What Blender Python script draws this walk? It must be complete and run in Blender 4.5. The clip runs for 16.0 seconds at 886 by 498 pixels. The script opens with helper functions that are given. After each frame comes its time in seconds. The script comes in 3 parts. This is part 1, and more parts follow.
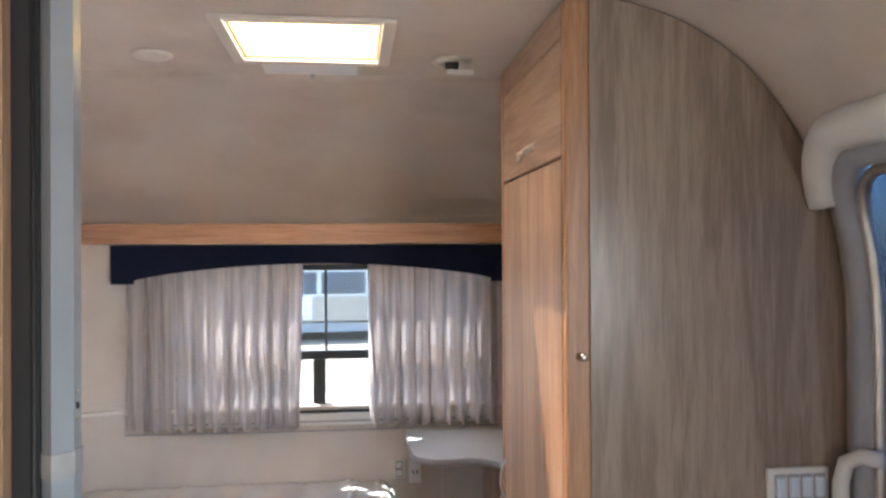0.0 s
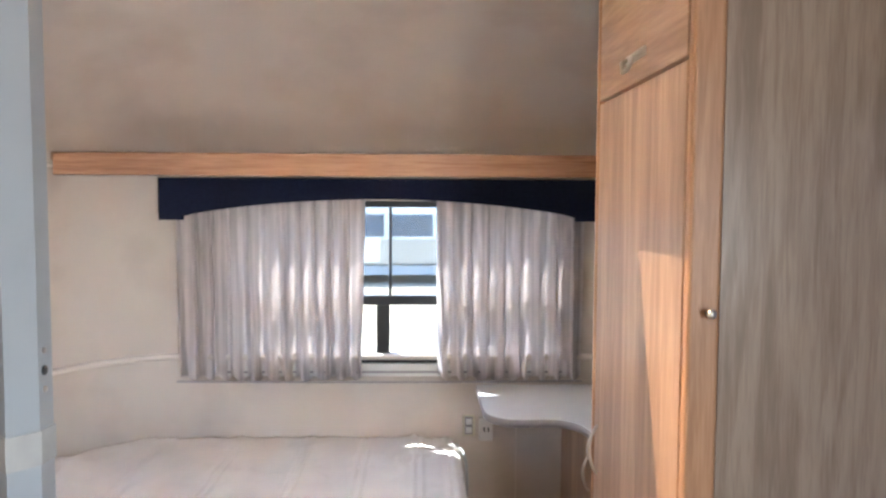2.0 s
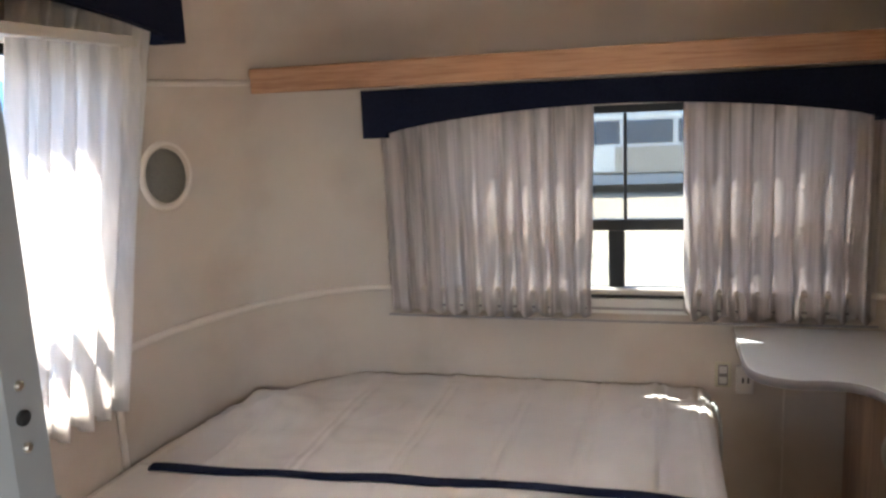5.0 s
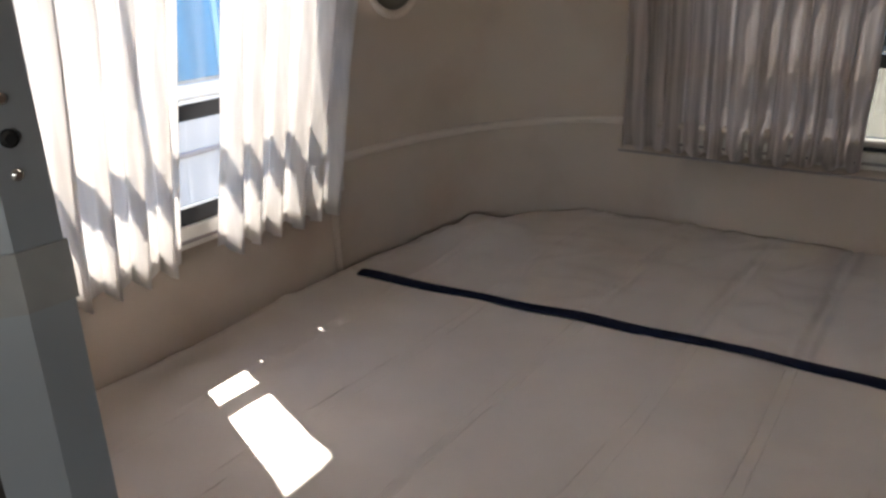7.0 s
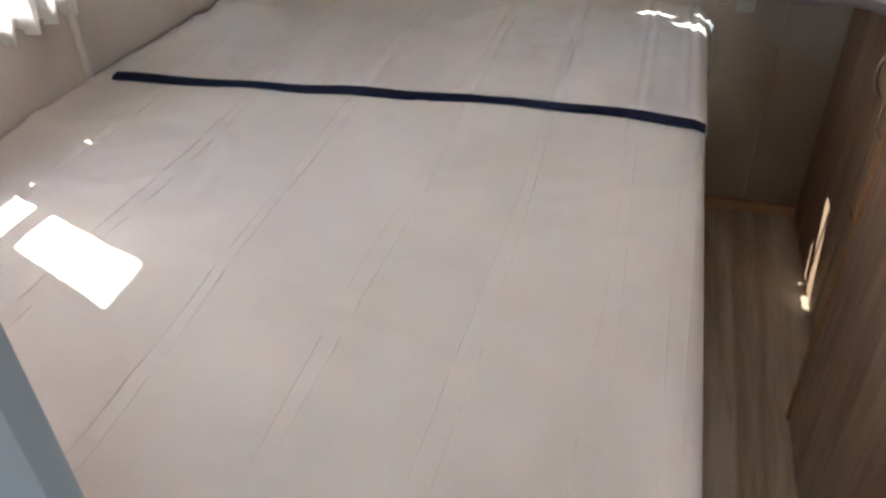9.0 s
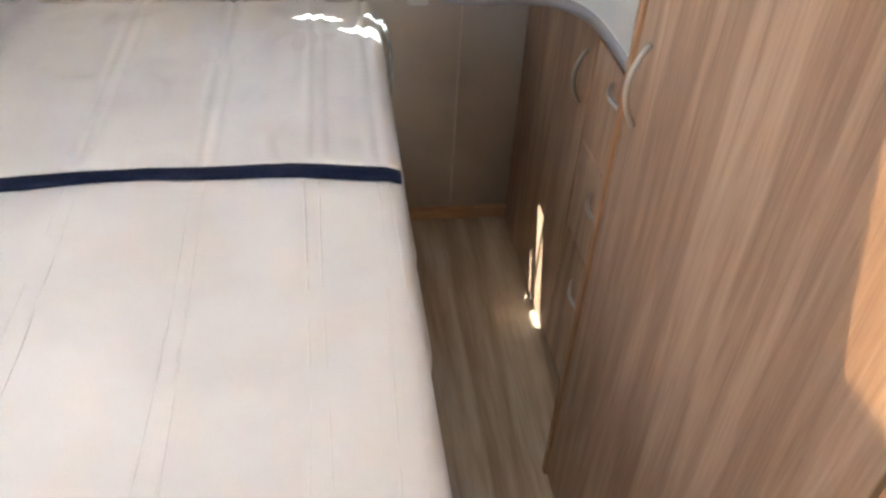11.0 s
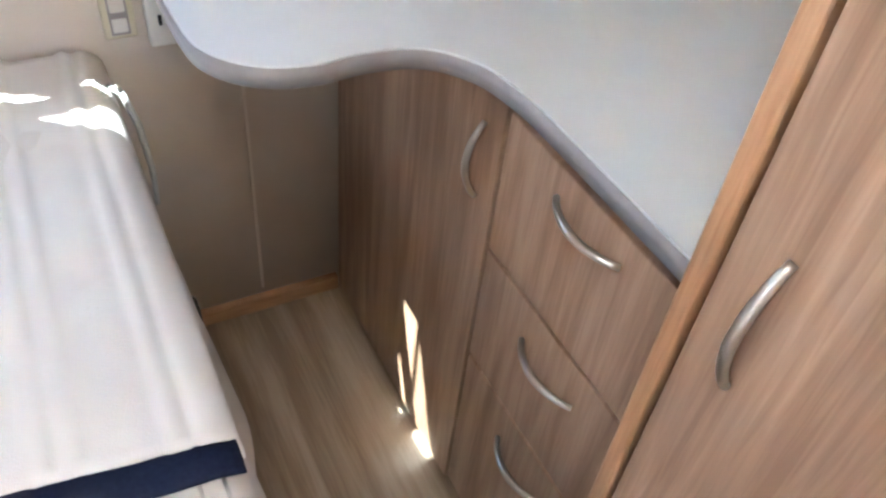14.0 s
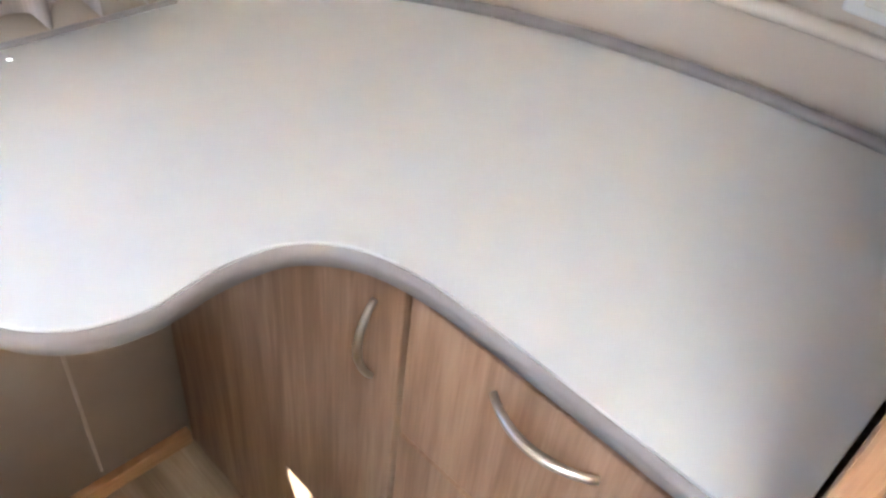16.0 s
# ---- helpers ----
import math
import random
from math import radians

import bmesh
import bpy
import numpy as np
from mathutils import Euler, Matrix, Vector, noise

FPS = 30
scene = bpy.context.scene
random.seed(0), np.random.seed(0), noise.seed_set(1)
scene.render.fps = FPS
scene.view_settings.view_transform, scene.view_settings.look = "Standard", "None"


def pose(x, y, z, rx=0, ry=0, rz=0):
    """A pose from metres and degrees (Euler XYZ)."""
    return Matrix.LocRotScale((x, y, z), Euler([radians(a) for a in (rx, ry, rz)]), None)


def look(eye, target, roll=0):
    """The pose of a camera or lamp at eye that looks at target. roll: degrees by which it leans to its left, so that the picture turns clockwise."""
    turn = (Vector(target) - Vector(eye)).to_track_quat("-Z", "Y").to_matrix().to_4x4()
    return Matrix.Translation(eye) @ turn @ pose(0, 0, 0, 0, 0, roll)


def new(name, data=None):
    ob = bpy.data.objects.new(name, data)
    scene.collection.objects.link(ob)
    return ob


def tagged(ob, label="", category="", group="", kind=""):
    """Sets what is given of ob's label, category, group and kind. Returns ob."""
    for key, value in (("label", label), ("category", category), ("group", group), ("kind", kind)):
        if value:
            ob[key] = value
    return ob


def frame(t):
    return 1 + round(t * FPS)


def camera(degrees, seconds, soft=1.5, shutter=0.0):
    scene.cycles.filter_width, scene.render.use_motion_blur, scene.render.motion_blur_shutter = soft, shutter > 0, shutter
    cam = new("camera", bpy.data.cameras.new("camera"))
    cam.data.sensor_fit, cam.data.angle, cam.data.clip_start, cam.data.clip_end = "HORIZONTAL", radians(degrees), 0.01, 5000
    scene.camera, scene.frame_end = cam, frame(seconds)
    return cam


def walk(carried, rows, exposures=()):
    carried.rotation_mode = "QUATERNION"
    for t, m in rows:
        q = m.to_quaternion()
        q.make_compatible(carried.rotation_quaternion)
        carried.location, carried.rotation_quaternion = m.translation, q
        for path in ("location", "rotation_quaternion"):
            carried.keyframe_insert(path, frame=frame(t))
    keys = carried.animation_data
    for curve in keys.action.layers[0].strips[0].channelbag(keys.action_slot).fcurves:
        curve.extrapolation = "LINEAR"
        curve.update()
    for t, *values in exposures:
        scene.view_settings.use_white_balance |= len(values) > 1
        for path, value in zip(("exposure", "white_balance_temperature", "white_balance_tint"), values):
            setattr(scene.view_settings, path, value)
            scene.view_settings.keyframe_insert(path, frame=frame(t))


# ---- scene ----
cam = camera(58.8, 16.0, soft=2.6)
PATH = [
    (0, (0.136, 0.03, 1.482), (0.362, 2.018, 1.491), -0.3),
    (0.5, (0.156, 0.057, 1.479), (0.298, 2.051, 1.511), -0.7),
    (1, (0.162, 0.143, 1.463), (0.262, 2.14, 1.472), -0.4),
    (1.5, (0.155, 0.247, 1.461), (0.235, 2.245, 1.411), 0.2),
    (2, (0.137, 0.334, 1.454), (0.192, 2.328, 1.322), 0.3),
    (2.5, (0.122, 0.387, 1.445), (0.157, 2.375, 1.232), 0.4),
    (3, (0.121, 0.44, 1.439), (0.102, 2.418, 1.139), 0.1),
    (5.5, (0.131, 0.791, 1.45), (-0.581, 2.625, 1.088), -2.5),
    (6, (0.155, 0.853, 1.425), (-0.745, 2.59, 1.012), -1.7),
    (6.5, (0.17, 0.883, 1.406), (-0.868, 2.493, 0.83), -0.9),
    (7, (0.16, 0.867, 1.368), (-0.915, 2.402, 0.667), -1.9),
    (7.5, (0.144, 0.831, 1.363), (-0.817, 2.336, 0.462), -2.0),
    (8, (0.15, 0.79, 1.374), (-0.657, 2.306, 0.349), -2.0),
    (8.5, (0.148, 0.764, 1.375), (-0.507, 2.291, 0.262), -1.6),
    (9, (0.141, 0.8, 1.377), (-0.307, 2.343, 0.185), -1.8),
    (9.5, (0.123, 0.912, 1.365), (-0.097, 2.487, 0.153), -1.8),
    (10, (0.119, 1.026, 1.358), (0.137, 2.577, 0.095), 0.3),
    (12.5, (0.252, 1.599, 1.272), (0.635, 3.093, -0.001), 3.8),
    (13, (0.25, 1.714, 1.26), (0.731, 3.131, -0.067), 4.1),
    (13.5, (0.232, 1.824, 1.243), (0.815, 3.144, -0.142), 4.5),
    (14, (0.205, 1.913, 1.223), (0.968, 3.146, -0.155), 7.1),
    (14.5, (0.182, 1.985, 1.207), (1.078, 3.118, -0.177), 8.6),
    (15, (0.187, 2.029, 1.214), (1.167, 3.1, -0.162), 8.4),
    (15.5, (0.212, 2.087, 1.23), (1.252, 3.141, -0.115), 7.1),
    (16, (0.271, 2.158, 1.235), (1.419, 3.133, -0.081), 7.3),
]
walk(cam, [(t, look(eye, target, roll)) for t, eye, target, roll in PATH],
     exposures=[(0.0, 4.25, 6000, 9), (0.5, 4.4, 6000, 9), (1.5, 4.65, 6000, 9), (3.0, 4.65, 5850, 8), (5.5, 3.4, 6600, 9), (6.5, 2.75, 6600, 9), (7.0, 2.5, 6600, 9),
                (8.0, 3.35, 6400, 8), (9.0, 3.8, 6100, 5), (9.5, 3.95, 6000, 5), (10.0, 4.3, 6000, 4), (12.5, 4.85, 5900, 2), (13.0, 5.05, 5850, 2), (14.5, 5.15, 5550, 2), (15.5, 5.4, 5650, 3), (16.0, 5.55, 5850, 4)])

# ---- light: sky and one sun ----
SUN_EL = 56.3
SUN_FROM = Vector((-0.841, 0.541, 0)).normalized()
world = bpy.data.worlds.new("world")
scene.world = world
world.use_nodes = True
wn = world.node_tree.nodes
sky = wn.new("ShaderNodeTexSky")
sky.sky_type, sky.sun_disc = "NISHITA", False
sky.sun_elevation = radians(SUN_EL)
sky.sun_rotation = math.atan2(SUN_FROM.x, SUN_FROM.y)
wn["Background"].inputs["Strength"].default_value = 0.15
world.node_tree.links.new(sky.outputs[0], wn["Background"].inputs["Color"])
sun = new("sun", bpy.data.lights.new("sun", "SUN"))
sun.data.energy, sun.data.angle, sun.data.color = 5.0, radians(0.5), (1.0, 0.93, 0.84)
sun_way = SUN_FROM * math.cos(radians(SUN_EL)) + Vector((0, 0, math.sin(radians(SUN_EL))))
sun.matrix_world = look(sun_way * 30, (0, 0, 0))
# added sky fill at an unseen opening of the living end, behind the walk
lamp = new("fill_light", bpy.data.lights.new("fill_light", "AREA"))
lamp.data.shape, lamp.data.size, lamp.data.size_y = "RECTANGLE", 1.15, 0.60
lamp.data.energy, lamp.data.color = 2.2, (0.93, 0.97, 1.0)
lamp.matrix_world = look((1.10, -1.0, 1.30), (0, -0.7, 1.1))


# ---- materials ----
def material(name, color, rough=0.6, metal=0.0, vary=0.12, scale=6.0, bump=0.0, bump_scale=120.0, stain=None,
             stain_amount=0.0, stain_scale=2.5, stretch=(1, 1, 1), spec=0.5):
    m = bpy.data.materials.new(name)
    m.use_nodes = True
    n, l = m.node_tree.nodes, m.node_tree.links
    b = n["Principled BSDF"]
    b.inputs["Roughness"].default_value, b.inputs["Metallic"].default_value = rough, metal
    b.inputs["Specular IOR Level"].default_value = spec
    tc, mp = n.new("ShaderNodeTexCoord"), n.new("ShaderNodeMapping")
    mp.inputs["Scale"].default_value = stretch
    l.new(tc.outputs["Object"], mp.inputs["Vector"])
    t = n.new("ShaderNodeTexNoise")
    t.inputs["Scale"].default_value, t.inputs["Detail"].default_value = scale, 6
    l.new(mp.outputs[0], t.inputs["Vector"])
    r = n.new("ShaderNodeValToRGB")
    e = r.color_ramp.elements
    e[0].position, e[1].position = 0.3, 0.7
    e[0].color = (*[c * (1 - vary) for c in color], 1)
    e[1].color = (*[min(1, c * (1 + vary)) for c in color], 1)
    l.new(t.outputs["Fac"], r.inputs[0])
    out = r.outputs[0]
    if stain:
        t2, r2, mx = n.new("ShaderNodeTexNoise"), n.new("ShaderNodeValToRGB"), n.new("ShaderNodeMix")
        t2.inputs["Scale"].default_value, t2.inputs["Detail"].default_value = stain_scale, 4
        l.new(tc.outputs["Object"], t2.inputs["Vector"])
        r2.color_ramp.elements[0].position, r2.color_ramp.elements[1].position = 0.48, 0.78
        r2.color_ramp.elements[1].color = (stain_amount, stain_amount, stain_amount, 1)
        l.new(t2.outputs["Fac"], r2.inputs[0])
        mx.data_type = "RGBA"
        l.new(r2.outputs[0], mx.inputs["Factor"])
        l.new(out, mx.inputs["A"])
        mx.inputs["B"].default_value = (*stain, 1)
        out = mx.outputs["Result"]
    l.new(out, b.inputs["Base Color"])
    if bump:
        t3, bp = n.new("ShaderNodeTexNoise"), n.new("ShaderNodeBump")
        t3.inputs["Scale"].default_value, t3.inputs["Detail"].default_value = bump_scale, 3
        l.new(mp.outputs[0], t3.inputs["Vector"])
        bp.inputs["Strength"].default_value, bp.inputs["Distance"].default_value = bump, 0.002
        l.new(t3.outputs["Fac"], bp.inputs["Height"])
        l.new(bp.outputs[0], b.inputs["Normal"])
    return m


def wood(name, dark, mid, light, axis=2, rough=0.42, size=1.0, figure=0.35):
    """Laminate or timber whose grain runs along the given axis."""
    m = bpy.data.materials.new(name)
    m.use_nodes = True
    n, l = m.node_tree.nodes, m.node_tree.links
    b = n["Principled BSDF"]
    tc = n.new("ShaderNodeTexCoord")
    fac = []
    for across, along, detail in ((9 * size, 0.8 * size, 3), (60 * size, 4.5 * size, 5), (280 * size, 13 * size, 2)):
        mp, t = n.new("ShaderNodeMapping"), n.new("ShaderNodeTexNoise")
        s = [across] * 3
        s[axis] = along
        mp.inputs["Scale"].default_value = s
        l.new(tc.outputs["Object"], mp.inputs["Vector"])
        l.new(mp.outputs[0], t.inputs["Vector"])
        t.inputs["Scale"].default_value, t.inputs["Detail"].default_value, t.inputs["Distortion"].default_value = 1, detail, 0.6
        fac.append(t.outputs["Fac"])
    # cathedral figure: rings of a slowly wandering field
    w = n.new("ShaderNodeMath")
    w.operation = "MULTIPLY"
    w.inputs[1].default_value = 26
    l.new(fac[0], w.inputs[0])
    sn = n.new("ShaderNodeMath")
    sn.operation = "SINE"
    l.new(w.outputs[0], sn.inputs[0])
    k = n.new("ShaderNodeMath")
    k.operation = "MULTIPLY_ADD"
    k.inputs[1].default_value, k.inputs[2].default_value = 0.12 * figure, 0.0
    l.new(sn.outputs[0], k.inputs[0])
    add = k.outputs[0]
    for f, weight in ((fac[0], 0.25), (fac[1], 0.45), (fac[2], 0.30)):
        a = n.new("ShaderNodeMath")
        a.operation = "MULTIPLY_ADD"
        a.inputs[1].default_value = weight
        l.new(f, a.inputs[0])
        l.new(add, a.inputs[2])
        add = a.outputs[0]
    r = n.new("ShaderNodeValToRGB")
    e = r.color_ramp.elements
    e[0].position, e[0].color = 0.36, (*dark, 1)
    e[1].position, e[1].color = 0.64, (*light, 1)
    e.new(0.5).color = (*mid, 1)
    l.new(add, r.inputs[0])
    l.new(r.outputs[0], b.inputs["Base Color"])
    b.inputs["Roughness"].default_value = rough
    bp = n.new("ShaderNodeBump")
    bp.inputs["Strength"].default_value, bp.inputs["Distance"].default_value = 0.12, 0.001
    l.new(fac[2], bp.inputs["Height"])
    l.new(bp.outputs[0], b.inputs["Normal"])
    return m


def cloth(name, color, through_light=0.45, weave=900.0, stripes=0.0):
    m = bpy.data.materials.new(name)
    m.use_nodes = True
    n, l = m.node_tree.nodes, m.node_tree.links
    n.remove(n["Principled BSDF"])
    out = n["Material Output"]
    tc, mp, t, r = (n.new("ShaderNodeTexCoord"), n.new("ShaderNodeMapping"), n.new("ShaderNodeTexNoise"),
                    n.new("ShaderNodeValToRGB"))
    mp.inputs["Scale"].default_value = (60, 60, 1.5) if stripes else (8, 8, 8)
    l.new(tc.outputs["Object"], mp.inputs["Vector"])
    l.new(mp.outputs[0], t.inputs["Vector"])
    t.inputs["Scale"].default_value, t.inputs["Detail"].default_value = 1, 5
    e = r.color_ramp.elements
    e[0].position, e[1].position = 0.35, 0.65
    v = stripes or 0.06
    e[0].color, e[1].color = (*[c * (1 - v) for c in color], 1), (*[min(1, c * (1 + v)) for c in color], 1)
    l.new(t.outputs["Fac"], r.inputs[0])
    t2, bp = n.new("ShaderNodeTexNoise"), n.new("ShaderNodeBump")
    t2.inputs["Scale"].default_value = weave
    l.new(tc.outputs["Object"], t2.inputs["Vector"])
    bp.inputs["Strength"].default_value, bp.inputs["Distance"].default_value = 0.3, 0.001
    l.new(t2.outputs["Fac"], bp.inputs["Height"])
    d, tr, mx = n.new("ShaderNodeBsdfDiffuse"), n.new("ShaderNodeBsdfTranslucent"), n.new("ShaderNodeMixShader")
    for s in (d, tr):
        l.new(r.outputs[0], s.inputs["Color"])
    l.new(bp.outputs[0], d.inputs["Normal"])
    mx.inputs[0].default_value = through_light
    l.new(d.outputs[0], mx.inputs[1])
    l.new(tr.outputs[0], mx.inputs[2])
    l.new(mx.outputs[0], out.inputs["Surface"])
    return m


def clear(name, tint, rough=0.0, gloss=0.08, haze=0.0):
    """A thin pane: light passes straight through, a little is mirrored, a little is scattered."""
    m = bpy.data.materials.new(name)
    m.use_nodes = True
    n, l = m.node_tree.nodes, m.node_tree.links
    n.remove(n["Principled BSDF"])
    tr, g, mx = n.new("ShaderNodeBsdfTransparent"), n.new("ShaderNodeBsdfGlossy"), n.new("ShaderNodeMixShader")
    tr.inputs[0].default_value = (*tint, 1)
    g.inputs["Roughness"].default_value = rough
    mx.inputs[0].default_value = gloss
    l.new(tr.outputs[0], mx.inputs[1])
    l.new(g.outputs[0], mx.inputs[2])
    last = mx.outputs[0]
    if haze:
        ts, m2 = n.new("ShaderNodeBsdfTranslucent"), n.new("ShaderNodeMixShader")
        ts.inputs[0].default_value = (0.97, 0.97, 0.95, 1)
        m2.inputs[0].default_value = haze
        l.new(last, m2.inputs[1])
        l.new(ts.outputs[0], m2.inputs[2])
        last = m2.outputs[0]
    l.new(last, n["Material Output"].inputs["Surface"])
    return m


M_WALL = material("beige_vinyl", (0.575, 0.50, 0.43), 0.55, vary=0.05, scale=3, bump=0.25, bump_scale=260,
                  stain=(0.37, 0.275, 0.205), stain_amount=0.55, stain_scale=3.2)
M_FLOOR = wood("floor_vinyl", (0.26, 0.18, 0.118), (0.345, 0.25, 0.17), (0.43, 0.325, 0.23), axis=1, rough=0.35, size=0.7, figure=0.8)
M_FURN = wood("walnut_laminate", (0.285, 0.168, 0.103), (0.385, 0.238, 0.150), (0.485, 0.318, 0.210), axis=2, rough=0.38, size=0.8, figure=0.6)
M_PANEL = wood("grey_brown_panel", (0.245, 0.182, 0.132), (0.305, 0.232, 0.172), (0.37, 0.288, 0.216), axis=2, rough=0.27, size=1.5, figure=0.75)
M_FURNX = wood("walnut_laminate_level", (0.285, 0.168, 0.103), (0.385, 0.238, 0.150), (0.485, 0.318, 0.210), axis=1, rough=0.38, size=0.8, figure=0.6)
M_EDGE = wood("orange_timber", (0.36, 0.18, 0.085), (0.45, 0.245, 0.125), (0.54, 0.32, 0.175), axis=2, rough=0.4, size=1.2)
M_SHELF = wood("timber_shelf", (0.27, 0.125, 0.06), (0.40, 0.21, 0.115), (0.50, 0.29, 0.165), axis=0, rough=0.45, size=0.9)
M_SKIRT = wood("timber_skirting", (0.34, 0.18, 0.085), (0.44, 0.245, 0.12), (0.52, 0.31, 0.165), axis=0, rough=0.45, size=1.2)
M_WHITE = material("white_laminate", (0.74, 0.745, 0.75), 0.33, vary=0.015, scale=30, bump=0.05, bump_scale=400)
M_PVC = material("white_plastic", (0.70, 0.68, 0.64), 0.4, vary=0.03)
M_TRIM = material("cream_trim", (0.68, 0.61, 0.54), 0.45, vary=0.04)
M_GREYEDGE = material("grey_edge_band", (0.31, 0.285, 0.285), 0.4, vary=0.05, scale=40)
M_ALU = material("painted_aluminium", (0.34, 0.365, 0.385), 0.35, metal=0.2, vary=0.06, scale=8)
M_GREY = material("grey_plastic", (0.33, 0.335, 0.35), 0.5, vary=0.05)
M_DARK = material("black_rubber", (0.018, 0.018, 0.018), 0.6, vary=0.2)
M_FRAME = material("dark_window_frame", (0.02, 0.021, 0.023), 0.4, vary=0.15)
M_NAVY = material("navy_fabric", (0.012, 0.015, 0.036), 0.85, vary=0.2, scale=200, bump=0.4, bump_scale=900, spec=0.15)
M_METAL = material("brushed_nickel", (0.60, 0.57, 0.52), 0.3, metal=1.0, vary=0.06, scale=50)
M_BED = material("oatmeal_bedspread", (0.73, 0.665, 0.62), 0.95, vary=0.05, scale=5, bump=0.4, bump_scale=800,
                 stain=(0.62, 0.55, 0.49), stain_amount=0.6, stain_scale=3.5, spec=0.1)
M_THROW = material("ribbed_coverlet", (0.73, 0.67, 0.625), 0.95, vary=0.06, scale=7, bump=0.45, bump_scale=900, stretch=(1, 0.5, 1), spec=0.1)
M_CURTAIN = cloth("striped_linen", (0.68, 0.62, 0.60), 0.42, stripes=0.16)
# lighter, more translucent copy of the linen; its colour carries the sunlit look
M_CURTAIN_L = cloth("lightened_linen", (0.82, 0.80, 0.785), 0.54, stripes=0.06)
M_GLASS = clear("window_glass", (0.52, 0.55, 0.56))
M_GLASS_L = clear("side_window_glass", (0.95, 0.96, 0.97), gloss=0.05)
M_TINT = clear("tinted_glass", (0.09, 0.115, 0.16), gloss=0.12)
M_DOME = clear("hatch_dome", (0.94, 0.80, 0.64), haze=0.70)
M_MESH = material("speaker_mesh", (0.15, 0.14, 0.12), 0.7, vary=0.3, scale=400, bump=0.8, bump_scale=500)
M_HATCH = material("cream_hatch_lining", (0.74, 0.52, 0.18), 0.5, vary=0.05)
M_SAND = material("pale_sand", (0.24, 0.20, 0.145), 0.95, vary=0.2, scale=0.7, bump=0.5, bump_scale=20,
                  stain=(0.17, 0.135, 0.095), stain_amount=0.8, stain_scale=0.25)
M_RV = material("white_vehicle_paint", (0.52, 0.53, 0.54), 0.3, vary=0.04, scale=1)
M_TAN = material("tan_vehicle_paint", (0.36, 0.32, 0.27), 0.4, vary=0.12, scale=1.5)
# upright streaks in the blue imitate reflections in the glass
M_BLUE = material("blue_glazing_reflections", (0.07, 0.24, 0.42), 0.15, vary=0.3, scale=2, stretch=(1, 6, 0.3))
M_PALEBLUE = material("pale_blue_paint", (0.22, 0.45, 0.62), 0.3, vary=0.08)
M_VANGLASS = material("vehicle_glass", (0.06, 0.085, 0.12), 0.12, vary=0.2, scale=2)
M_LEAF = material("foliage", (0.07, 0.11, 0.035), 0.7, vary=0.4, scale=8)
M_BARK = material("bark", (0.12, 0.09, 0.065), 0.9, vary=0.3, scale=12)
M_OUTLET = material("ivory_plastic", (0.62, 0.57, 0.42), 0.4, vary=0.03)
M_CHALK = material("pale_blue_rocker", (0.62, 0.68, 0.74), 0.35, vary=0.02)
M_TAPE = material("grey_tape", (0.36, 0.355, 0.34), 0.5, vary=0.1, scale=30)


# ---- mesh helpers ----
def mesh_of(name, bm, mat, smooth=False):
    bmesh.ops.recalc_face_normals(bm, faces=bm.faces)
    me = bpy.data.meshes.new(name)
    bm.to_mesh(me)
    bm.free()
    me.materials.append(mat)
    if smooth:
        for p in me.polygons:
            p.use_smooth = True
    return me


def part(name, bm, mat, parent=None, label="", smooth=False):
    ob = new(name, mesh_of(name, bm, mat, smooth))
    if parent is not None:
        ob.parent = parent
    if label:
        ob["label"] = label
    return ob


def empty(name, at=(0, 0, 0)):
    ob = new(name)
    ob.location = at
    return ob


def under(ob, parent):
    ob.parent = parent
    ob.matrix_parent_inverse = Matrix.Translation(parent.location).inverted()
    return ob


def box(x0, x1, y0, y1, z0, z1, bevel=0.0, seg=2):
    bm = bmesh.new()
    bmesh.ops.create_cube(bm, size=1, matrix=Matrix.Translation(((x0 + x1) / 2, (y0 + y1) / 2, (z0 + z1) / 2))
                          @ Matrix.Diagonal((x1 - x0, y1 - y0, z1 - z0, 1)))
    if bevel:
        bmesh.ops.bevel(bm, geom=bm.edges[:], offset=bevel, segments=seg, affect="EDGES", profile=0.5)
    return bm


def prism(points, z0, z1, m=None, bevel=0.0):
    """A flat outline in xy, raised from z0 to z1, moved by m."""
    bm = bmesh.new()
    f = bm.faces.new([bm.verts.new((x, y, z0)) for x, y in points])
    r = bmesh.ops.extrude_face_region(bm, geom=[f])
    for v in r["geom"]:
        if isinstance(v, bmesh.types.BMVert):
            v.co.z = z1
    if bevel:
        es = [e for e in bm.edges if abs(e.verts[0].co.z - e.verts[1].co.z) < 1e-6]
        bmesh.ops.bevel(bm, geom=es, offset=bevel, segments=2, affect="EDGES", profile=0.5)
    if m is not None:
        bm.transform(m)
    return bm


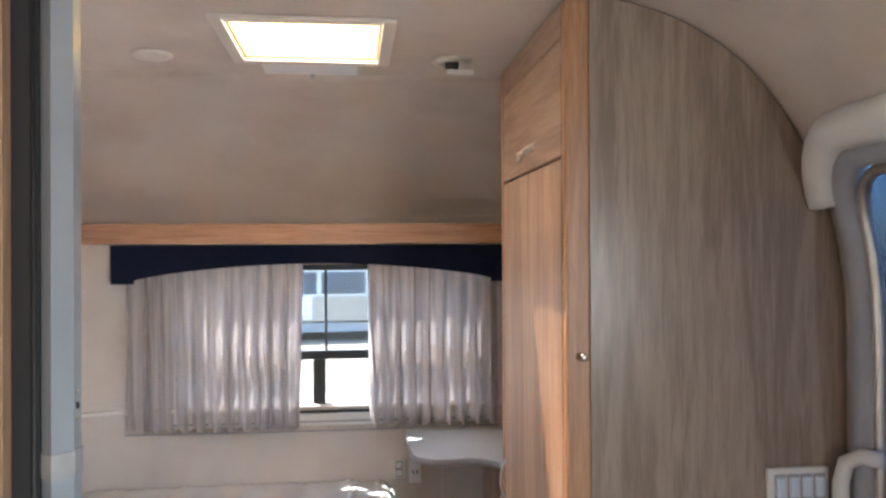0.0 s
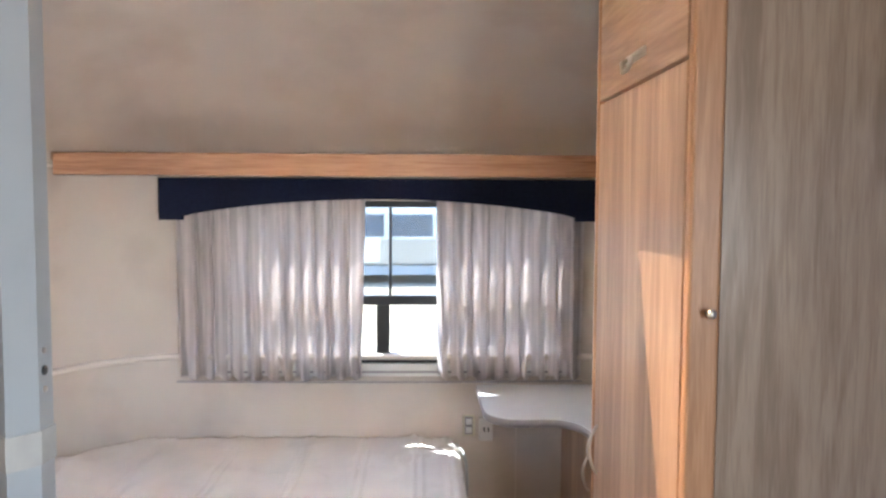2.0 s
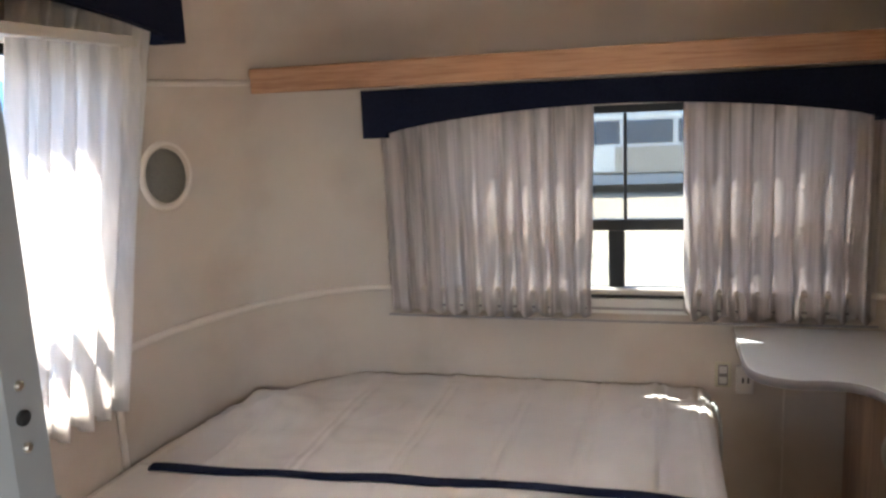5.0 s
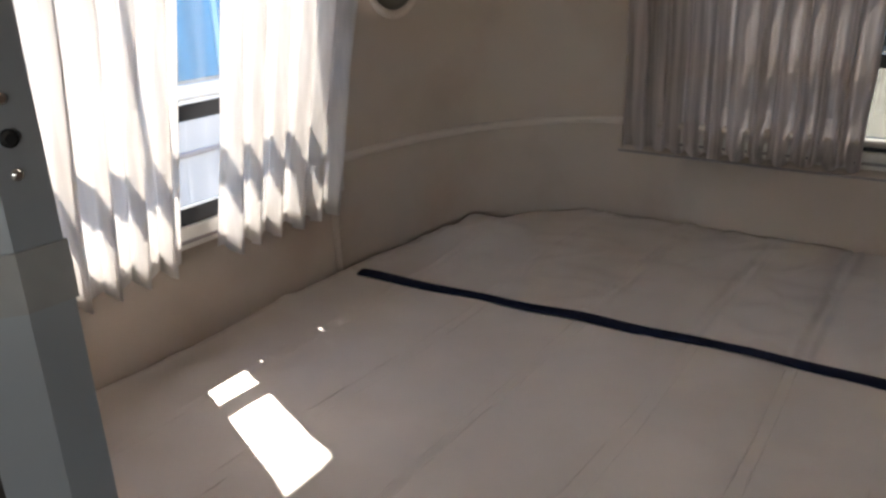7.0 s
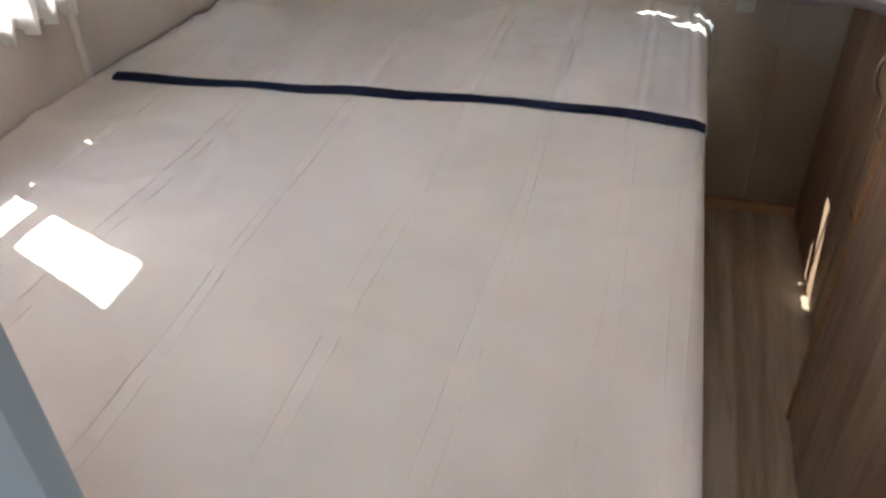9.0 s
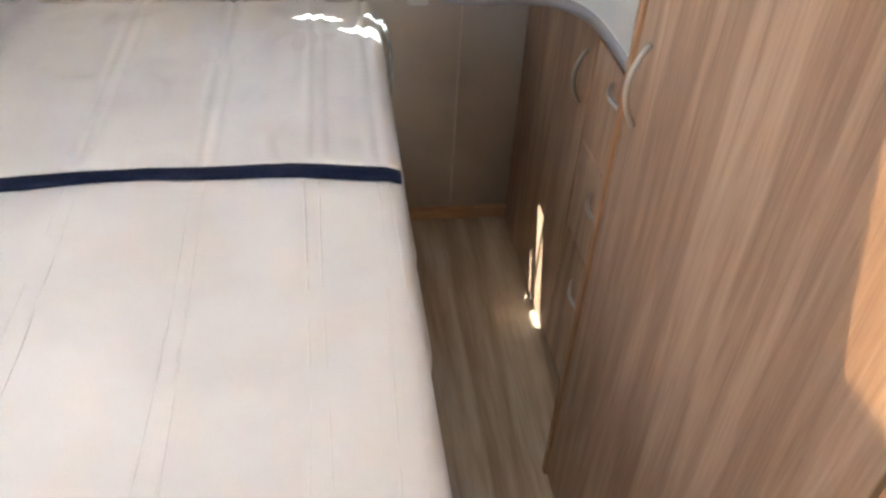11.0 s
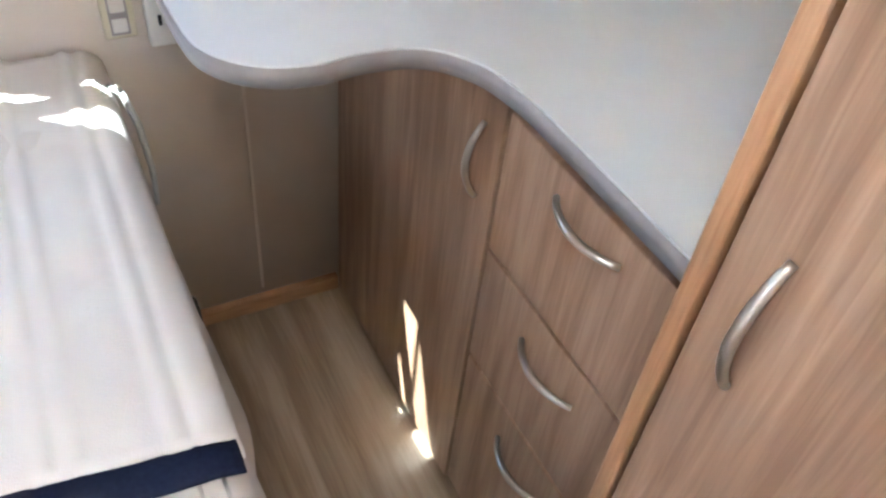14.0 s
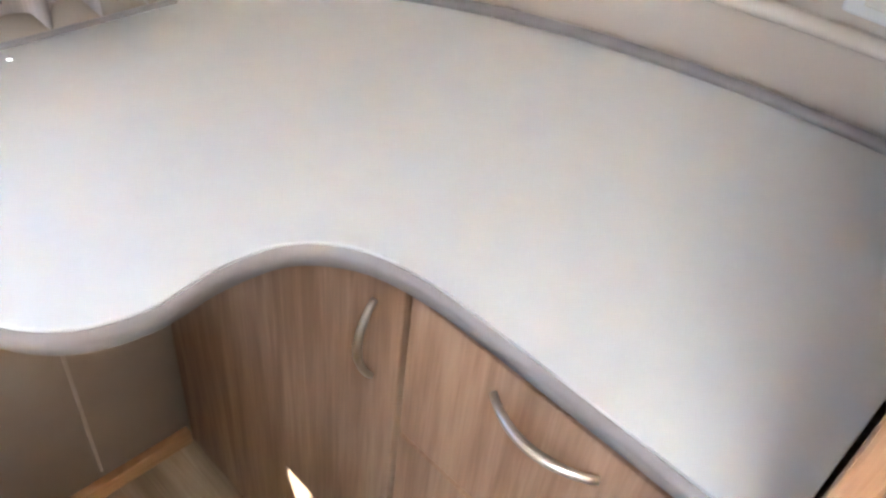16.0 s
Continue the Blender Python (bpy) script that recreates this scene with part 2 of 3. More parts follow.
def tube(points, radius, sides=10, caps=True):
    """A round bar along points; radius may be a list."""
    pts = [Vector(p) for p in points]
    rad = radius if isinstance(radius, (list, tuple)) else [radius] * len(pts)
    bm, rings = bmesh.new(), []
    side = None
    for i, p in enumerate(pts):
        d = (pts[min(i + 1, len(pts) - 1)] - pts[max(i - 1, 0)]).normalized()
        if side is None:
            side = d.orthogonal().normalized()
        side = (side - d * side.dot(d)).normalized()
        up = d.cross(side)
        rings.append([bm.verts.new(p + rad[i] * (math.cos(a) * side + math.sin(a) * up))
                      for a in (2 * math.pi * k / sides for k in range(sides))])
    for a, b in zip(rings, rings[1:]):
        for k in range(sides):
            bm.faces.new((a[k], a[(k + 1) % sides], b[(k + 1) % sides], b[k]))
    if caps:
        bm.faces.new(rings[0])
        bm.faces.new(rings[-1])
    return bm


def lathe(profile, m, sides=32):
    """A turned shape: (radius, height) pairs about the z axis, moved by m."""
    bm, rings = bmesh.new(), []
    for r, h in profile:
        rings.append([bm.verts.new((r * math.cos(2 * math.pi * k / sides), r * math.sin(2 * math.pi * k / sides), h))
                      for k in range(sides)])
    for a, b in zip(rings, rings[1:]):
        for k in range(sides):
            bm.faces.new((a[k], a[(k + 1) % sides], b[(k + 1) % sides], b[k]))
    bm.faces.new(rings[0])
    bm.faces.new(rings[-1])
    bm.transform(m)
    return bm


def grid(nu, nv, f):
    bm = bmesh.new()
    v = [[bm.verts.new(f(i / nu, j / nv)) for j in range(nv + 1)] for i in range(nu + 1)]
    for i in range(nu):
        for j in range(nv):
            bm.faces.new((v[i][j], v[i + 1][j], v[i + 1][j + 1], v[i][j + 1]))
    return bm


def thicken(ob, t, offset=1.0):
    s = ob.modifiers.new("thickness", "SOLIDIFY")
    s.thickness, s.offset = t, offset
    return ob


# ---- the shell: a rounded trailer body ----
HALF, END, CEIL, BACK = 1.125, 3.0, 1.98, -2.6
CAP, SPRING = 2.24, 1.30            # where the end cap begins; where the walls start to lean in


def lean(z):
    k = max(0.0, min(1.0, (z - SPRING) / (CEIL - SPRING)))
    return 1 - max(0.0, 1 - k ** 2.2) ** (1 / 2.2)


def half_at(z):
    return HALF - 0.57 * lean(z)


def end_at(z):
    return END - (END - CAP) * lean(z)


def cap_point(s, z):
    """s from -1 (left wall) over 0 (middle of the end wall) to 1 (right wall)."""
    w, e = half_at(z), end_at(z)
    flat = w - 0.45
    a = abs(s)
    if a <= 0.5:
        x, y = flat * a / 0.5, e
    else:
        q = (1 - (a - 0.5) / 0.5) * math.pi / 2
        x, y = flat + 0.45 * math.cos(q), CAP + (e - CAP) * math.sin(q)
    return Vector((math.copysign(x, s), y, z))


def wall_mesh(us, zs, f, holes):
    bm = bmesh.new()
    v = [[bm.verts.new(f(u, z)) for z in zs] for u in us]
    for i in range(len(us) - 1):
        for j in range(len(zs) - 1):
            u, z = (us[i] + us[i + 1]) / 2, (zs[j] + zs[j + 1]) / 2
            if any(a < u < b and c < z < d for a, b, c, d in holes):
                continue
            bm.faces.new((v[i][j], v[i + 1][j], v[i + 1][j + 1], v[i][j + 1]))
    bmesh.ops.remove_doubles(bm, verts=bm.verts, dist=1e-5)
    return bm


def steps(a, b, n, extra=()):
    return sorted(set([round(a + (b - a) * i / n, 4) for i in range(n + 1)] + list(extra)))


Z_ROWS = sorted(set([0.0, 0.4, 0.88, 0.9, 1.1, 1.3, 1.05, 0.95, 1.44, 1.615, 1.62, 1.68] + [round(SPRING + (CEIL - SPRING) * math.sin(math.pi / 2 * i / 16), 4) for i in range(17)]))
LW = (1.25, 2.22, 0.88, 1.615)        # left window: y from, y to, z from, z to
EW = (-0.54, 0.62, 0.88, 1.44)      # end window: x from, x to, z from, z to
DO = (0.62, 1.48, 0.0, 1.68)        # entrance door on the right wall
flat0 = HALF - 0.45


def set_side(sign, name, holes, extra, label):
    us = steps(BACK, CAP, 40, extra)
    bm = wall_mesh(us, Z_ROWS, lambda u, z: (sign * half_at(z), u, z), holes)
    ob = part(name, bm, M_WALL, smooth=True)
    thicken(ob, 0.05, 1.0)
    return tagged(ob, label, "wall", kind="structure")


def outward(ob, centre):
    """Turn the faces so that the thickness grows away from the room."""
    me = ob.data
    bm = bmesh.new()
    bm.from_mesh(me)
    c = Vector(centre)
    for f in bm.faces:
        if f.normal.dot(f.calc_center_median() - c) < 0:
            f.normal_flip()
    bm.to_mesh(me)
    bm.free()


w_left = set_side(-1, "wall_left", [LW], (LW[0], LW[1]), "cream vinyl-lined trailer side wall leaning in overhead")
# the second opening, behind the walk, is unseen and added for the fill lamp
w_right = set_side(1, "wall_right", [DO, (-1.6, -0.4, 0.95, 1.62)], (DO[0], DO[1], -1.6, -0.4), "cream vinyl-lined trailer wall with the entrance door")
S_LEFT, S_RIGHT = (x / (HALF - 0.45) * 0.5 for x in EW[:2])
us = sorted(set(steps(-1, 1, 60, (S_LEFT, S_RIGHT))))
w_end = part("wall_end", wall_mesh(us, Z_ROWS, cap_point, [(S_LEFT, S_RIGHT, EW[2], EW[3])]), M_WALL, smooth=True)
thicken(w_end, 0.05)
tagged(w_end, "rounded cream vinyl end wall and dome with water stains", "wall", kind="structure")
for o in (w_left, w_right, w_end):
    outward(o, (0, 0.6, 1.1))
HX0, HX1, HY0, HY1 = -0.135, 0.20, 1.72, 2.055    # roof hatch
xs = sorted(set([-half_at(CEIL), HX0, HX1, half_at(CEIL)]))
ceil = part("ceiling", wall_mesh(xs, [BACK, HY0, HY1, CAP], lambda u, v: (u, v, CEIL), [(HX0, HX1, HY0, HY1)]), M_WALL)
outward(ceil, (0, 0, 1))
thicken(ceil, 0.06)
tagged(ceil, "stained cream vinyl ceiling with a roof hatch", "ceiling", kind="structure")
w_back = part("wall_back", box(-1.25, 1.25, BACK - 0.06, BACK, -0.05, 2.05), M_WALL)
tagged(w_back, "plain cream back wall of the trailer", "wall", kind="structure")
floor = part("floor", box(-1.3, 1.3, BACK - 0.06, 3.12, -0.06, 0.0), M_FLOOR)
tagged(floor, "wood-look vinyl floor, light brown with fine grain", "floor", kind="structure")

# trims that run round the end cap
for zz, r, nm in ((0.908, 0.011, "trim_low"), (1.545, 0.008, "trim_high")):
    pts = [(-half_at(zz) + 0.004, CAP, zz)] + [tuple(cap_point(-1 + 2 * i / 80, zz) * 1.0) for i in range(1, 80)] + [(half_at(zz) - 0.004, CAP, zz), (half_at(zz) - 0.004, 2.15, zz)]
    pts = [(x * 0.996, y - 0.003, z) for x, y, z in pts]
    if nm == "trim_high":
        pts = pts[:15]
    tagged(part("trim", tube(pts, r, 8), M_TRIM, smooth=True), "slim cream plastic trim strip on the wall", "trim", kind="structure")
tagged(part("trim", tube([(-HALF + 0.004, CAP - 0.005, z) for z in (0.55, 0.7, 0.9)], 0.009, 8), M_TRIM, smooth=True), "upright cream trim strip where the end cap begins", "trim", kind="structure")
tagged(part("trim", box(0.464, 0.469, 2.997, 3.0, 0.05, 0.79), M_TRIM), "thin seam strip down the end wall", "trim", kind="structure")
tagged(part("baseboard", box(0.28, 0.622, 2.982, 3.0, 0.0, 0.035, 0.003), M_SKIRT), "orange timber skirting strip", "baseboard", kind="structure")


# ---- windows: dark frames, a fixed upper light over a sliding lower one ----
def window(name, m, width, z0, z1, label, bar, low, glass, deep=0.02):
    """Local x runs along the wall from 0 to width, local y points outward."""
    root = empty(name)
    tagged(root, label, "window", kind="structure")
    f = 0.022
    rail = 1.085

    def put(nm, bm, mat, lab="", smooth=False):
        bm.transform(m)
        return part(nm, bm, mat, root, lab, smooth)
    put("frame_bottom", box(0, width, 0.0, 0.020, z0 + 0.0, z0 + 0.035, 0.004), M_FRAME)
    put("frame_top", box(0, width, 0.0, deep, z1 - f, z1, 0.004), M_FRAME)
    put("frame_side", box(0, f, 0.002, 0.055, z0 + 0.035, z1 - f, 0.003), M_FRAME)
    put("frame_side", box(width - f, width, 0.002, 0.018, z0 + 0.035, z1 - f, 0.003), M_FRAME)
    put("rail", box(f, width - f, 0.001, 0.035, rail, rail + 0.033, 0.004), M_FRAME)
    put("glazing_bar", box(bar - 0.005, bar + 0.005, 0.004, 0.014, rail + 0.033, z1 - f, 0.002), M_FRAME)
    put("mullion", box(low - 0.023, low + 0.023, 0.003, 0.017, z0 + 0.035, rail, 0.004), M_FRAME)
    for nm, a, b, c, d in (("pane", f, width - f, rail + 0.03, z1 - f), ("pane", f, low, z0 + 0.03, rail), ("pane", low, width - f, z0 + 0.03, rail)):
        p = put(nm, box(a, b, 0.008, 0.010, c, d), glass)
    put("sill", box(-0.02, width + 0.02, -0.006, 0.06, z0 - 0.045, z0, 0.004), M_PVC, "white plastic window sill")
    put("head", box(-0.02, width + 0.02, -0.01, 0.05, z1 + 0.023, z1 + 0.10, 0.004), M_PVC, "white head rail")
    if z1 > 1.6:
        put("reveal", box(-0.02, width + 0.02, -0.125, 0.05, z1 + 0.001, z1 + 0.022), M_PVC)
    put("track", box(0, width, -0.010, -0.005, z0 - 0.032, z0 - 0.026), M_GREYEDGE)
    return root


window("window_1", Matrix.Translation((EW[0], END, 0)), EW[1] - EW[0], 0.885, EW[3], "dark-framed end window with a sliding lower pane", 0.572, 0.547, M_GLASS, 0.055)
window("window_2", Matrix.Translation((-HALF + 0.033, LW[0], 0)) @ Matrix.Rotation(radians(90), 4, "Z"), LW[1] - LW[0], 0.885, 1.612, "dark-framed side window behind bright curtains", 0.475, 0.85, M_GLASS_L)


# ---- curtains ----
def curtain(name, m, w_top, w_bot, shift, z0, z1, pleats, mat, label, amp=0.019, seed=0, tilt=0.0, ridge=0.0):
    """Pinch-pleated cloth; local x along the rail from 0, local y into the room is negative."""
    def f(u, v):
        wav = u * pleats * 2 * math.pi
        wob = 0.45 * math.sin(u * 7 + seed) + 0.5 * noise.noise((u * pleats * 0.6, 0.3, seed)) + 0.25 * noise.noise((u * 9, v * 2.0, seed))
        a = amp * (0.55 + 0.6 * (1 - v)) * (1 + 0.35 * noise.noise((u * pleats, 0, seed + 3)))
        y = -a * math.sin(wav + wob * 3) - 0.3 * a * math.sin(2 * wav + 1 + 2 * noise.noise((u * 5, v, seed)))
        if ridge:
            p = (u * pleats + 0.25 * noise.noise((u * pleats * 0.7, 0.2, seed))) % 1.0 - 0.5
            tight = 0.10 + 0.07 * min(1.0, v * 5)
            y = 0.35 * y - ridge * (1.25 - 0.5 * v) * math.exp(-(p / tight) ** 2)
        pinch = math.exp(-((v - 0.9) / 0.05) ** 2)
        y *= 1 - 0.5 * pinch
        x = shift * (1 - v) + u * (w_top * v + w_bot * (1 - v)) + 0.006 * math.cos(wav) * (0.4 + v)
        z = z0 + (z1 - z0) * v + (1 - v) ** 8 * 0.012 * math.sin(wav + 0.6)
        x += 0.006 * noise.noise((u * 4, v * 3, seed + 9))
        return (x, y - tilt * v, z)
    bm = grid(int(pleats * (26 if ridge else 14)), 26, f)
    bm.transform(m)
    ob = part(name, bm, mat, smooth=True)
    thicken(ob, 0.0012, 0.0)
    return tagged(ob, label, "curtain", group="curtains")


curtain("curtain", Matrix.Translation((-0.685, 2.972, 0)), 0.625, 0.60, 0.02, 0.84, 1.47, 11, M_CURTAIN, "pleated grey-beige linen curtain drawn across the end window", seed=1)
curtain("curtain", Matrix.Translation((0.18, 2.972, 0)), 0.50, 0.49, 0.012, 0.84, 1.47, 9, M_CURTAIN, "pleated grey-beige linen curtain drawn across the end window", seed=5)
L_M = Matrix.Rotation(radians(90), 4, "Z")
LX = -1.065
curtain("curtain", Matrix.Translation((LX, 1.255, 0)) @ L_M, 0.555, 0.475, 0.0, 0.823, 1.70, 8, M_CURTAIN_L, "pleated linen curtain at the side window, lightened to look sunlit", amp=0.02, seed=8, tilt=0.065, ridge=0.034)
curtain("curtain", Matrix.Translation((LX, 1.920, 0)) @ L_M, 0.425, 0.345, -0.095, 0.823, 1.70, 6, M_CURTAIN_L, "pleated linen curtain at the side window, lightened to look sunlit", amp=0.02, seed=12, tilt=0.065, ridge=0.034)
tagged(part("curtain_rail", box(-0.70, 0.70, 2.950, 2.966, 1.47, 1.485, 0.002), M_PVC), "white curtain track behind the pelmet", "curtain rail")
tagged(part("curtain_rail", box(LX + 0.055, LX + 0.075, 1.1, 2.34, 1.70, 1.713, 0.002), M_PVC), "white curtain track at the side window", "curtain rail")
tagged(part("cord", tube([(-0.675, 2.94, 0.836), (-0.2, 2.94, 0.833), (0.2, 2.94, 0.833), (0.68, 2.94, 0.836)], 0.0035, 6), M_GREYEDGE), "thin lower curtain wire at the end window", "curtain wire")


# ---- pelmets ----
def pelmet(name, m, width, z0, z1, arch, label):
    n = 40
    tab = 0.075
    pts = [(0, z1), (0, z0), (tab, z0)]
    for i in range(n + 1):
        u = i / n
        pts.append((tab + (width - 2 * tab) * u, z0 + 0.012 + arch * (math.sin(math.pi * u) ** 0.75 if 0 < u < 1 else 0.0)))
    pts += [(width - tab, z0), (width, z0), (width, z1)]
    bm = prism(pts, -0.012, 0.012, Matrix.Rotation(radians(90), 4, "X"), 0.003)
    bm.transform(m)
    root = part(name, bm, M_NAVY)
    for a in (0.0, width - 0.024):
        b = box(a, a + 0.024, 0.013, 0.075, z0, z1, 0.002)
        b.transform(m)
        part("return_end", b, M_NAVY, root)
    return tagged(root, label, "pelmet")


pelmet("pelmet", Matrix.Translation((-0.715, 2.92, 0)), 1.435, 1.375, 1.512, 0.058, "navy fabric-covered pelmet with an arched lower edge")
pelmet("pelmet", Matrix.Translation((-0.965, 1.08, 0)) @ L_M, 1.33, 1.63, 1.77, 0.05, "navy fabric-covered pelmet over the side window")

# ---- shelf above the end window ----
sh = part("wall_shelf", prism([(-0.955, 2.705), (-0.975, 2.73), (-0.93, 2.90), (0.93, 2.90), (0.975, 2.73), (0.95, 2.705)], 1.560, 1.582, None, 0.003), M_SHELF)
part("shelf_lip", box(-0.955, 0.95, 2.700, 2.722, 1.514, 1.580, 0.004), M_SHELF, sh)
tagged(sh, "orange-brown timber shelf with a deep front lip", "shelf")

# ---- bed ----
BX0, BX1, BY0, BY1, BZ = -1.105, 0.264, 1.10, 2.975, 0.624
bed = empty("bed", (-0.4, 2.0, 0))
tagged(bed, "built-in double bed under the windows", "bed")


def left_limit(y):
    return -cap_limit(y)


def cap_limit(y):
    if y < CAP:
        return HALF - 0.012
    k = min(1.0, (y - CAP) / (END - CAP))
    return HALF - 0.45 + 0.45 * math.sqrt(max(0.0, 1 - k * k)) - 0.012


pts = [(left_limit(BY0 + (BY1 - BY0) * i / 24), BY0 + (BY1 - BY0) * i / 24) for i in range(25)]
pts = [(BX1 - 0.03, BY0), (BX1 - 0.03, BY1)] + pts[::-1]
under(part("base", prism(pts, 0.0, 0.36), M_FURN), bed)
under(part("mattress", prism(pts, 0.365, BZ - 0.02, None, 0.02), M_THROW, label="pale mattress"), bed)


RIBS = [-0.93, -0.905, -0.72, -0.695, -0.48, -0.455, -0.25, -0.225, -0.06, -0.035, 0.115, 0.14, 0.218, 0.242]


def spread(u, v):
    """Bedspread: u across from the wall to the aisle and down its side, v along."""
    y = BY0 - 0.01 + (BY1 - BY0 + 0.012) * v
    x0, x1 = left_limit(y) + 0.004, BX1
    w = x1 - x0
    drop = 0.42
    t = u * (w + drop)
    crease = 0.004 * max(0.0, 1 - abs(noise.noise((u * 4 + 3, v * 4, 21))) * 14) + 0.003 * max(0.0, 1 - abs(noise.noise((u * 7 - v * 3, v * 6, 33))) * 16)
    h = crease + 0.007 * noise.noise((u * 5, v * 5, 1)) + 0.003 * noise.noise((u * 14, v * 12, 2))
    if t < w - 0.03:
        x, z = x0 + t, BZ + h
    elif t < w + 0.02:
        q = (t - (w - 0.03)) / 0.05 * math.pi / 2
        x, z = x1 - 0.03 + 0.03 * math.sin(q), BZ - 0.03 + 0.03 * math.cos(q) + h * (1 - q / 1.6)
    else:
        d = t - w - 0.02
        x, z = x1 + 0.012 * math.sin(v * 23 + 2 * math.sin(v * 9)) * d / drop + 0.13 * d, BZ - 0.03 - d
    z -= 0.008 * max(0.0, (min(x, BX1) - 0.1) / 0.16) ** 2
    edge = max(0.0, 1 - (x - x0) / 0.25)
    z += 0.012 * edge * max(0, noise.noise((y * 5, 3, x * 6)))
    return (x, y, z)


bs = part("bedspread", grid(120, 110, spread), M_BED, smooth=True)
thicken(bs, 0.006, 0.0)
tagged(bs, "oatmeal bedspread drawn smooth over the bed", "bedspread")
for c in RIBS:
    line = []
    for i in range(25):
        v = 0.006 + 0.622 * i / 24
        x0 = left_limit(BY0 - 0.01 + (BY1 - BY0 + 0.012) * v) + 0.004
        p = Vector(spread((c + 0.006 * math.sin(v * 9 + c * 40) - x0) / (BX1 - x0 + 0.42), v))
        line.append(p + Vector((0, 0, 0.0016)))
    part("stitched_rib", tube(line, 0.0024, 6), M_BED, bs, smooth=True)


BAND = ((-1.10, 2.240), (-0.80, 2.257), (-0.50, 2.276), (-0.13, 2.306), (0.10, 2.294), (0.30, 2.284))


def band_y(x):
    xs, ys = zip(*BAND)
    return float(np.interp(x, xs, ys)) + 0.004 * math.sin(x * 9) + 0.003 * math.sin(x * 23)


def throw(u, v):
    yb = 2.29
    y = yb + (BY1 - yb) * v
    x0 = left_limit(min(y + 0.02, BY1)) + 0.012
    x1 = BX1 - 0.002
    drop = 0.022
    w = x1 - x0
    t = u * (w + drop)
    rib = 0.005 * sum(math.exp(-(((x0 + t - c) / 0.006) ** 2)) for c in RIBS)
    fold = 0.007 * abs(noise.noise((u * 6 + v * 2, v * 7 - u * 2, 16)))
    crease = 0.004 * max(0.0, 1 - abs(noise.noise((u * 6 + 1, v * 3 + u, 41))) * 10)
    h = 0.004 + rib + fold + crease + 0.005 * noise.noise((u * 5, v * 4, 6)) + 0.003 * noise.noise((u * 15, v * 9, 7))
    if t < w - 0.012:
        x, z = x0 + t, BZ + h
    elif t < w + 0.007:
        q = (t - (w - 0.012)) / 0.019 * math.pi / 2
        x, z = x1 - 0.012 + 0.014 * math.sin(q), BZ - 0.012 + 0.012 * math.cos(q) + h * (1 - q / 1.6)
    else:
        x, z = x1 + 0.003, BZ - 0.012 - (t - w - 0.007)
    y0 = band_y(min(x, BX1)) + 0.016
    y = y0 + (BY1 - y0) * v
    z -= 0.006 * max(0.0, (min(x, BX1) - 0.1) / 0.16) ** 2
    lump = max(0, 1 - math.hypot((x + 0.98) / 0.22, (y - 2.62) / 0.16))
    z += 0.042 * lump * (1 + 0.8 * noise.noise((x * 18, y * 14, 1)))
    if u < 0.02:
        z -= 0.004
    return (x, y, z)


th = part("coverlet", grid(260, 50, throw), M_THROW, smooth=True)
thicken(th, 0.008, 0.0)
tagged(th, "ribbed oatmeal coverlet over the head of the bed", "blanket")


def edging(u, v):
    x = BX0 + 0.05 + (BX1 - 0.002 - BX0 - 0.05) * u
    y = band_y(x) + (v - 0.5) * (0.031 + 0.005 * math.sin(x * 11))
    z = BZ + 0.008 + 0.005 * math.sin(math.pi * v) - 0.006 * max(0.0, (x - 0.1) / 0.16) ** 2 + 0.004 * noise.noise((x * 6, 4, 6))
    if u > 0.985:
        z -= 0.006 * (u - 0.985) / 0.015
    return (x, y, z)


ed = part("navy_edging", grid(120, 6, edging), M_NAVY, th, "navy binding along the folded edge", smooth=True)
thicken(ed, 0.006, 0.0)
strap = part("strap", tube([(0.262, 2.89, 0.624), (0.276, 2.875, 0.618), (0.286, 2.845, 0.585), (0.288, 2.81, 0.54), (0.284, 2.78, 0.50)], [0.004, 0.005, 0.005, 0.0045, 0.003], 8), M_TAPE, smooth=True)
tagged(strap, "short grey elastic strap at the bed's corner", "strap")
part("clip", lathe([(0.004, 0), (0.007, 0.001), (0.007, 0.004), (0.004, 0.005)], pose(0.272, 2.88, 0.622, 0, 60), 14), M_METAL, strap, "small bright metal clip", True)


for y, z in ((2.62, 0.40), (2.36, 0.33)):
    tagged(part("strap_buckle", box(BX1 + 0.012, BX1 + 0.030, y, y + 0.03, z, z + 0.05, 0.006), M_DARK, smooth=False), "black buckle on the side of the bed", "buckle")


# ---- handles ----
def bow_handle(name, m, length, mat=None):
    """A bowed bar along local z, standing out along local x."""
    pts, rad = [], []
    for i in range(17):
        u = i / 16
        pts.append((-0.019 * math.sin(math.pi * u) ** 0.8 - 0.002, 0, (u - 0.5) * length))
        rad.append(0.0034 + 0.0012 * math.sin(math.pi * u))
    bm = tube(pts, rad, 10)
    bm.transform(m)
    return bm


# ---- low cabinet by the end wall ----
CF = 0.622
cab = part("base_cabinet", box(CF + 0.02, 1.06, 2.154, 2.60, 0.0, 0.788), M_FURN)
tagged(cab, "walnut laminate base cabinet with one door and three drawers", "cabinet")
part("far_box", prism([(CF + 0.02, 2.60), (1.04, 2.60), (0.92, 2.84), (0.80, 2.95), (CF + 0.02, 2.985)], 0.0, 0.788), M_FURN, cab)
door = part("door", box(CF, CF + 0.018, 2.492, 2.985, 0.012, 0.775, 0.0015), M_FURN, cab)
part("handle", bow_handle("handle", pose(CF, 2.528, 0.668), 0.108), M_METAL, door, "bowed nickel handle", True)
